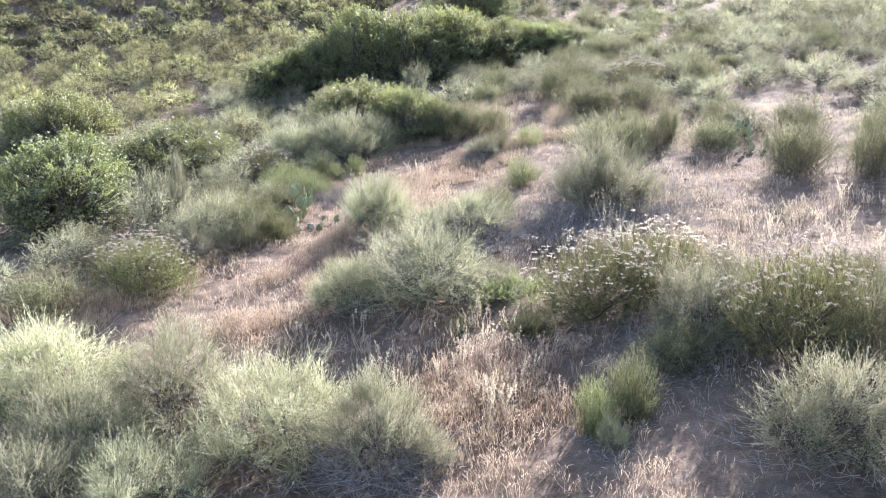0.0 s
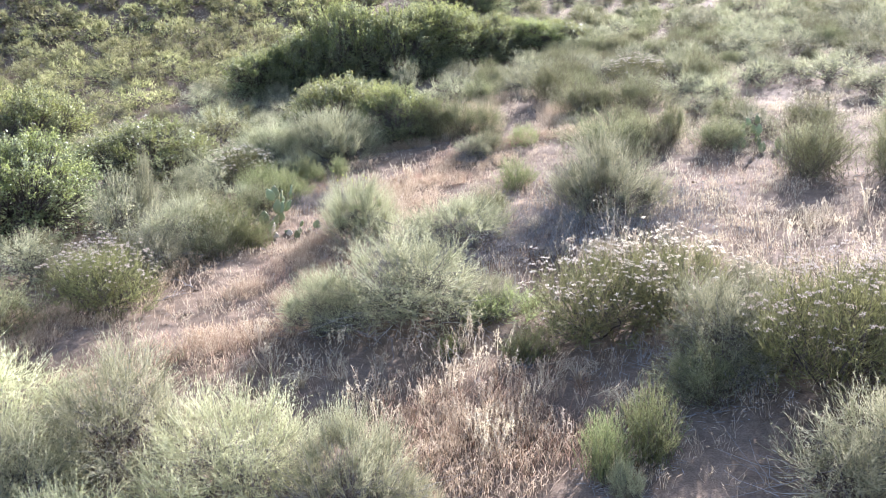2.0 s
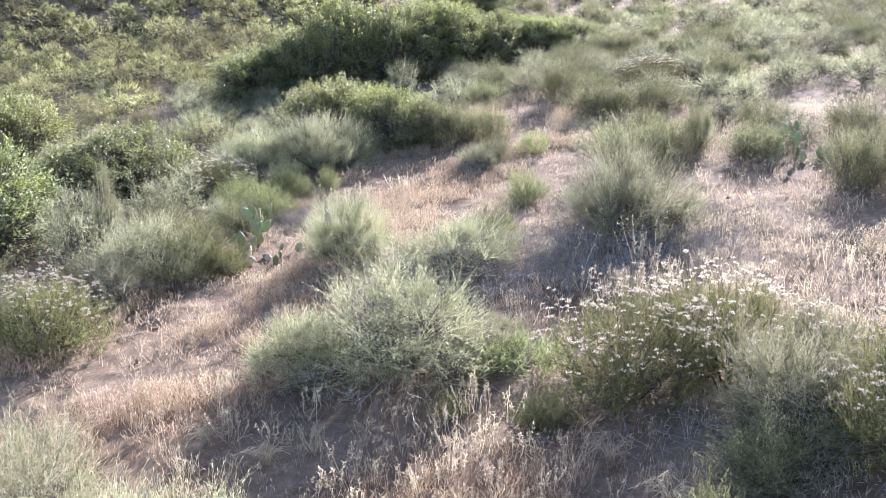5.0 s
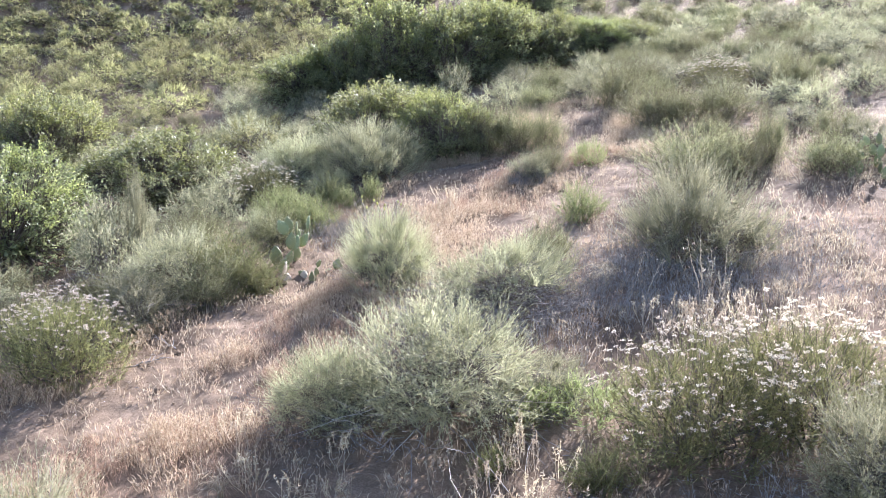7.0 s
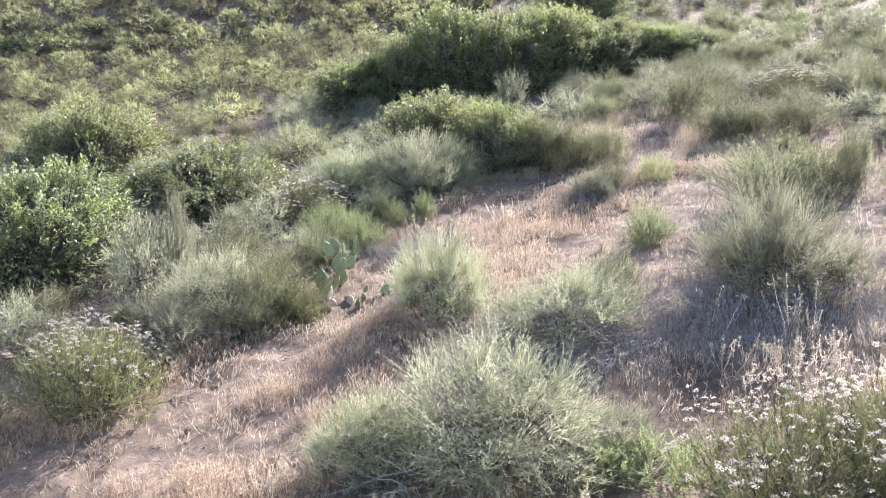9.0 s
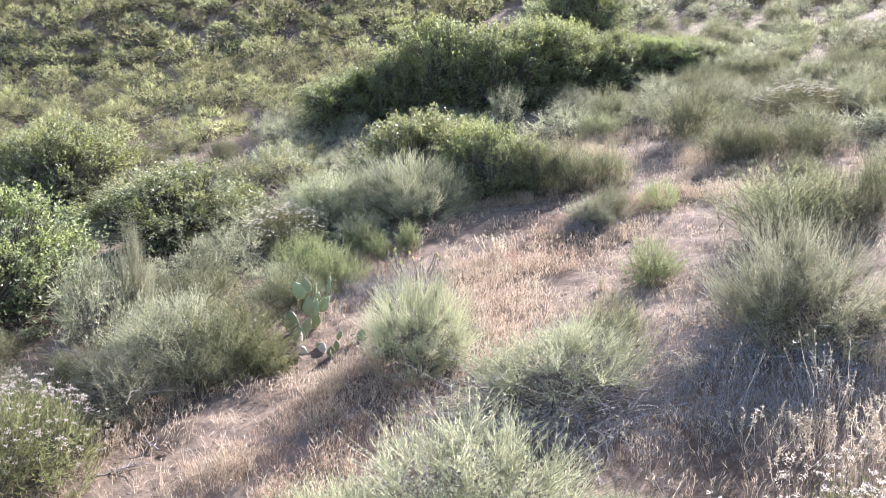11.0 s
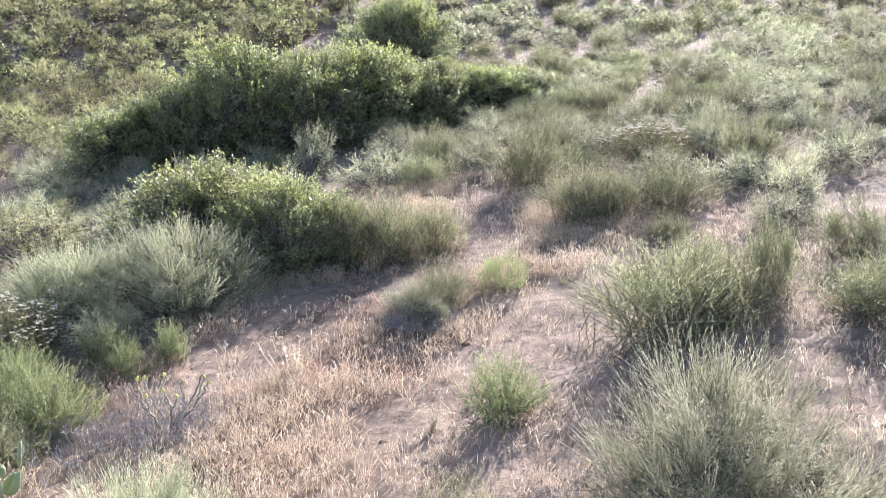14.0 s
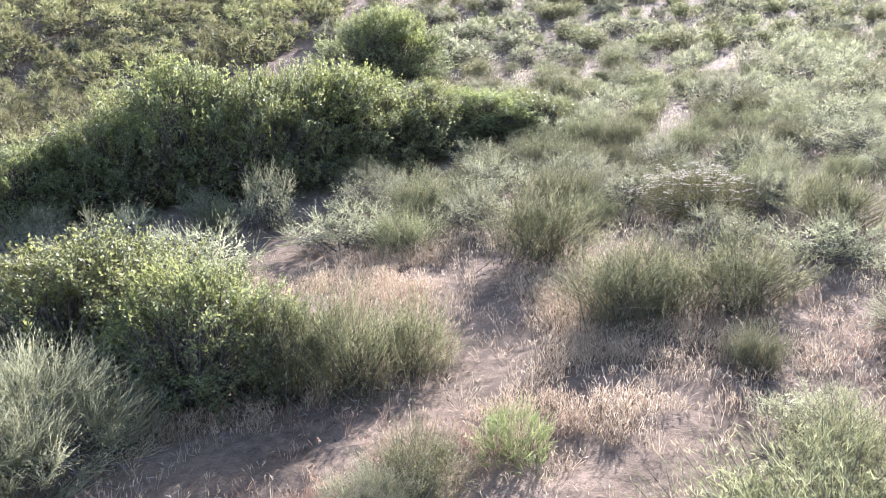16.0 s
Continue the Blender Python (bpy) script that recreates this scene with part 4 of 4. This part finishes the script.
# ---- dry grass ----
def grass(name, seed, count, x0, x1, y0, y1, weight, low, high, mat, label, bare=0.38, coarse=1.0, per=6, plume=3):
    """Blades in small tufts, each blade with a head of bent seed spikes."""
    rng = np.random.default_rng(seed)
    lots = count // per
    n = lots * 7
    x, y = rng.uniform(x0, x1, n), rng.uniform(y0, y1, n)
    clump = lattice(x * 1.1, y * 1.1, seed) * 0.5 + lattice(x * 4.2, y * 4.2, seed + 1) * 0.5
    chance = weight(x, y) * np.clip((clump - bare) * 3.2, 0, 1)
    for a, b, r in BUSHES:
        chance = chance * np.where((x - a) ** 2 + (y - b) ** 2 < (0.6 * r) ** 2, 0.05, 1)
    keep = np.flatnonzero(rng.uniform(0, 1, n) < chance)[:lots]
    x, y, clump = (np.repeat(q[keep], per) for q in (x, y, clump))
    k = len(x)
    tall = np.repeat(rng.uniform(0, 1, k // per) ** 1.5, per)
    lean = np.repeat(rng.normal(size=(k // per, 3)) * [0.16, 0.16, 0], per, 0)
    off = rng.normal(size=(k, 2)) * 0.028 * coarse ** 0.5
    x, y = x + off[:, 0], y + off[:, 1]
    at = np.stack([x, y, height(x, y) - 0.01], 1)
    h = (low + (high - low) * tall * rng.uniform(0.55, 1.1, k)) * (0.5 + 0.8 * clump)
    way = unit(np.concatenate([off * 7, np.zeros((k, 1))], 1) + lean + rng.normal(size=(k, 3)) * [0.2, 0.2, 0.05] + [0, 0, 1])
    soup = Soup()
    soup.slivers(at, way, h, np.full(k, 0.0046 * coarse), rng)
    bent = unit(way + rng.normal(size=(k, 3)) * [0.5, 0.5, 0.2])
    top = at + way * (h * 0.78)[:, None]
    for j in range(plume):
        d = unit(bent + rng.normal(size=(k, 3)) * 0.26)
        soup.slivers(top + bent * 0.013 * j, d, rng.uniform(0.025, 0.05, k) * coarse ** 0.5, np.full(k, 0.0068 * coarse), rng)
    return tagged(new(name, soup.mesh(name, mat)), label, "grass", kind="stuff")


def brome_zone(x, y):
    band = np.exp(-(np.maximum(off_track(x, y) - 0.9, 0) / 1.3) ** 2)
    core = np.clip((off_track(x, y) - 0.40) * 2.2, 0.03, 1)
    low = np.exp(-(((x - 1.0) / 1.5) ** 2 + ((y - 6.6) / 1.3) ** 2))
    bare = np.exp(-(((x - 0.3) / 1.6) ** 2 + ((y - 8.9) / 0.5) ** 2)) + np.exp(-(((x - 3.3) / 0.7) ** 2 + ((y - 6.4) / 0.9) ** 2))
    bare = bare + np.exp(-((x - 0.1) / 1.7) ** 4 - ((y - 20.5) / 0.75) ** 4) + np.exp(-(((x + 1.0) / 0.7) ** 2 + ((y - 19.6) / 0.8) ** 2))
    return np.clip(np.maximum(band * core, low) + 0.08, 0, 1) * (1 - 0.85 * np.clip(bare, 0, 1))


def straw_zone(x, y):
    return np.clip(np.exp(-(((x - 5.6) / 2.6) ** 2 + ((y - 11.5) / 2.3) ** 2)) + 0.8 * np.exp(-(((x - 9.5) / 4) ** 2 + ((y - 21) / 5) ** 2))
                   + np.exp(-(((x + 1.3) / 1.5) ** 2 + ((y - 8.3) / 0.9) ** 2)) + 0.06, 0, 1)


def rust_zone(x, y):
    return brome_zone(x, y) * np.clip((lattice(x * 0.55 + 4, y * 0.55, 91) - 0.45) * 5, 0, 1)


grass("dry_brome_grass", 11, 90000, -6, 8, 3.5, 27, brome_zone, 0.05, 0.31, M_BROME, "straw-coloured dry brome grass in tufts", 0.38, plume=4)
grass("red_brome_grass", 15, 30000, -6, 8, 3.5, 24, rust_zone, 0.05, 0.25, M_RUST, "rusty brown dry brome grass", 0.25, plume=4)
grass("pale_dry_grass", 12, 52000, -5, 16, 5, 30, straw_zone, 0.04, 0.30, M_STRAW, "bleached pale dry grass with seed heads")
grass("dead_grey_grass", 14, 15000, -2, 6, 6, 18.5, lambda x, y: np.clip(
    np.exp(-(((x - 3.7) / 1.5) ** 2 + ((y - 13.0) / 1.2) ** 2)) + np.exp(-(((x - 1.3) / 1.2) ** 2 + ((y - 12.2) / 0.8) ** 2))
    + np.exp(-(((x + 0.75) / 0.75) ** 2 + ((y - 17.0) / 0.7) ** 2)) + 0.5 * np.exp(-(((x - 4.2) / 1.2) ** 2 + ((y - 7.7) / 0.6) ** 2)), 0, 1), 0.10, 0.45, M_TWIG, "grey dead grass skirting the sagebrush", 0.1)
grass("far_dry_grass", 13, 42000, 3, 42, 26, 72, lambda x, y: np.where(np.abs(x - 1 - 0.3 * y) < 0.45 * y, 0.9, 0.0), 0.08, 0.40, M_STRAW,
      "pale dry grass on the upper slope", 0.2, 1.9)

grass("hillside_dry_grass", 16, 26000, -30, 3, 26, 62, lambda x, y: np.where(x < 2 - (44 - y) * 0.4, 0.8, 0.0), 0.08, 0.38, M_STRAW,
      "thin dry grass between the hillside shrubs", 0.3, 1.9)


def litter(name, seed, count, mat, label):
    """Fallen twigs and leaf bits that lie flat under and round the bushes."""
    rng = np.random.default_rng(seed)
    near = [q for q in BUSHES if q[1] < 26 and abs(q[0]) < 11]
    pick = rng.integers(0, len(near), count)
    c = np.array(near)[pick]
    a, d = rng.uniform(0, 6.283, count), np.sqrt(rng.uniform(0, 1, count)) * c[:, 2] * 1.5
    x, y = c[:, 0] + np.cos(a) * d, c[:, 1] + np.sin(a) * d
    at = np.stack([x, y, height(x, y) + 0.006], 1)
    way = unit(rng.normal(size=(count, 3)) * [1, 1, 0.12])
    soup = Soup()
    soup.needles(at, way, rng.uniform(0.03, 0.13, count), rng.uniform(0.004, 0.010, count), rng)
    return tagged(new(name, soup.mesh(name, mat)), label, "litter", kind="stuff")


litter("twig_litter", 21, 34000, M_TWIG, "grey twig litter fallen under the shrubs")


def clods(name, seed, count):
    """Crumbs of dry earth kicked up along the track."""
    rng = np.random.default_rng(seed)
    k = rng.integers(0, len(TRACK) - 1, count)
    f = rng.uniform(0, 1, (count, 1))
    p = TRACK[k] * (1 - f) + TRACK[k + 1] * f + rng.normal(size=(count, 2)) * 0.38
    size = rng.uniform(0.004, 0.016, (count, 1))
    base = np.array([(0, 0, 1), (1, 0, 0), (0, 1, 0), (-1, 0, 0), (0, -1, 0), (0, 0, -1)], float)
    v = base[None] * size[..., None] * rng.uniform(0.6, 1.3, (count, 6, 1)) * [1, 1, 0.6]
    v = v + np.stack([p[:, 0], p[:, 1], height(p[:, 0], p[:, 1]) + size[:, 0] * 0.2], 1)[:, None]
    f = np.array([(0, 1, 2), (0, 2, 3), (0, 3, 4), (0, 4, 1), (5, 2, 1), (5, 3, 2), (5, 4, 3), (5, 1, 4)])
    soup = Soup()
    soup.add(v, f[None] + (np.arange(count) * 6)[:, None, None])
    return tagged(new(name, soup.mesh(name, M_SOIL)), "crumbs of dry earth on the trodden track", "soil", kind="stuff")


clods("earth_crumbs", 23, 2200)
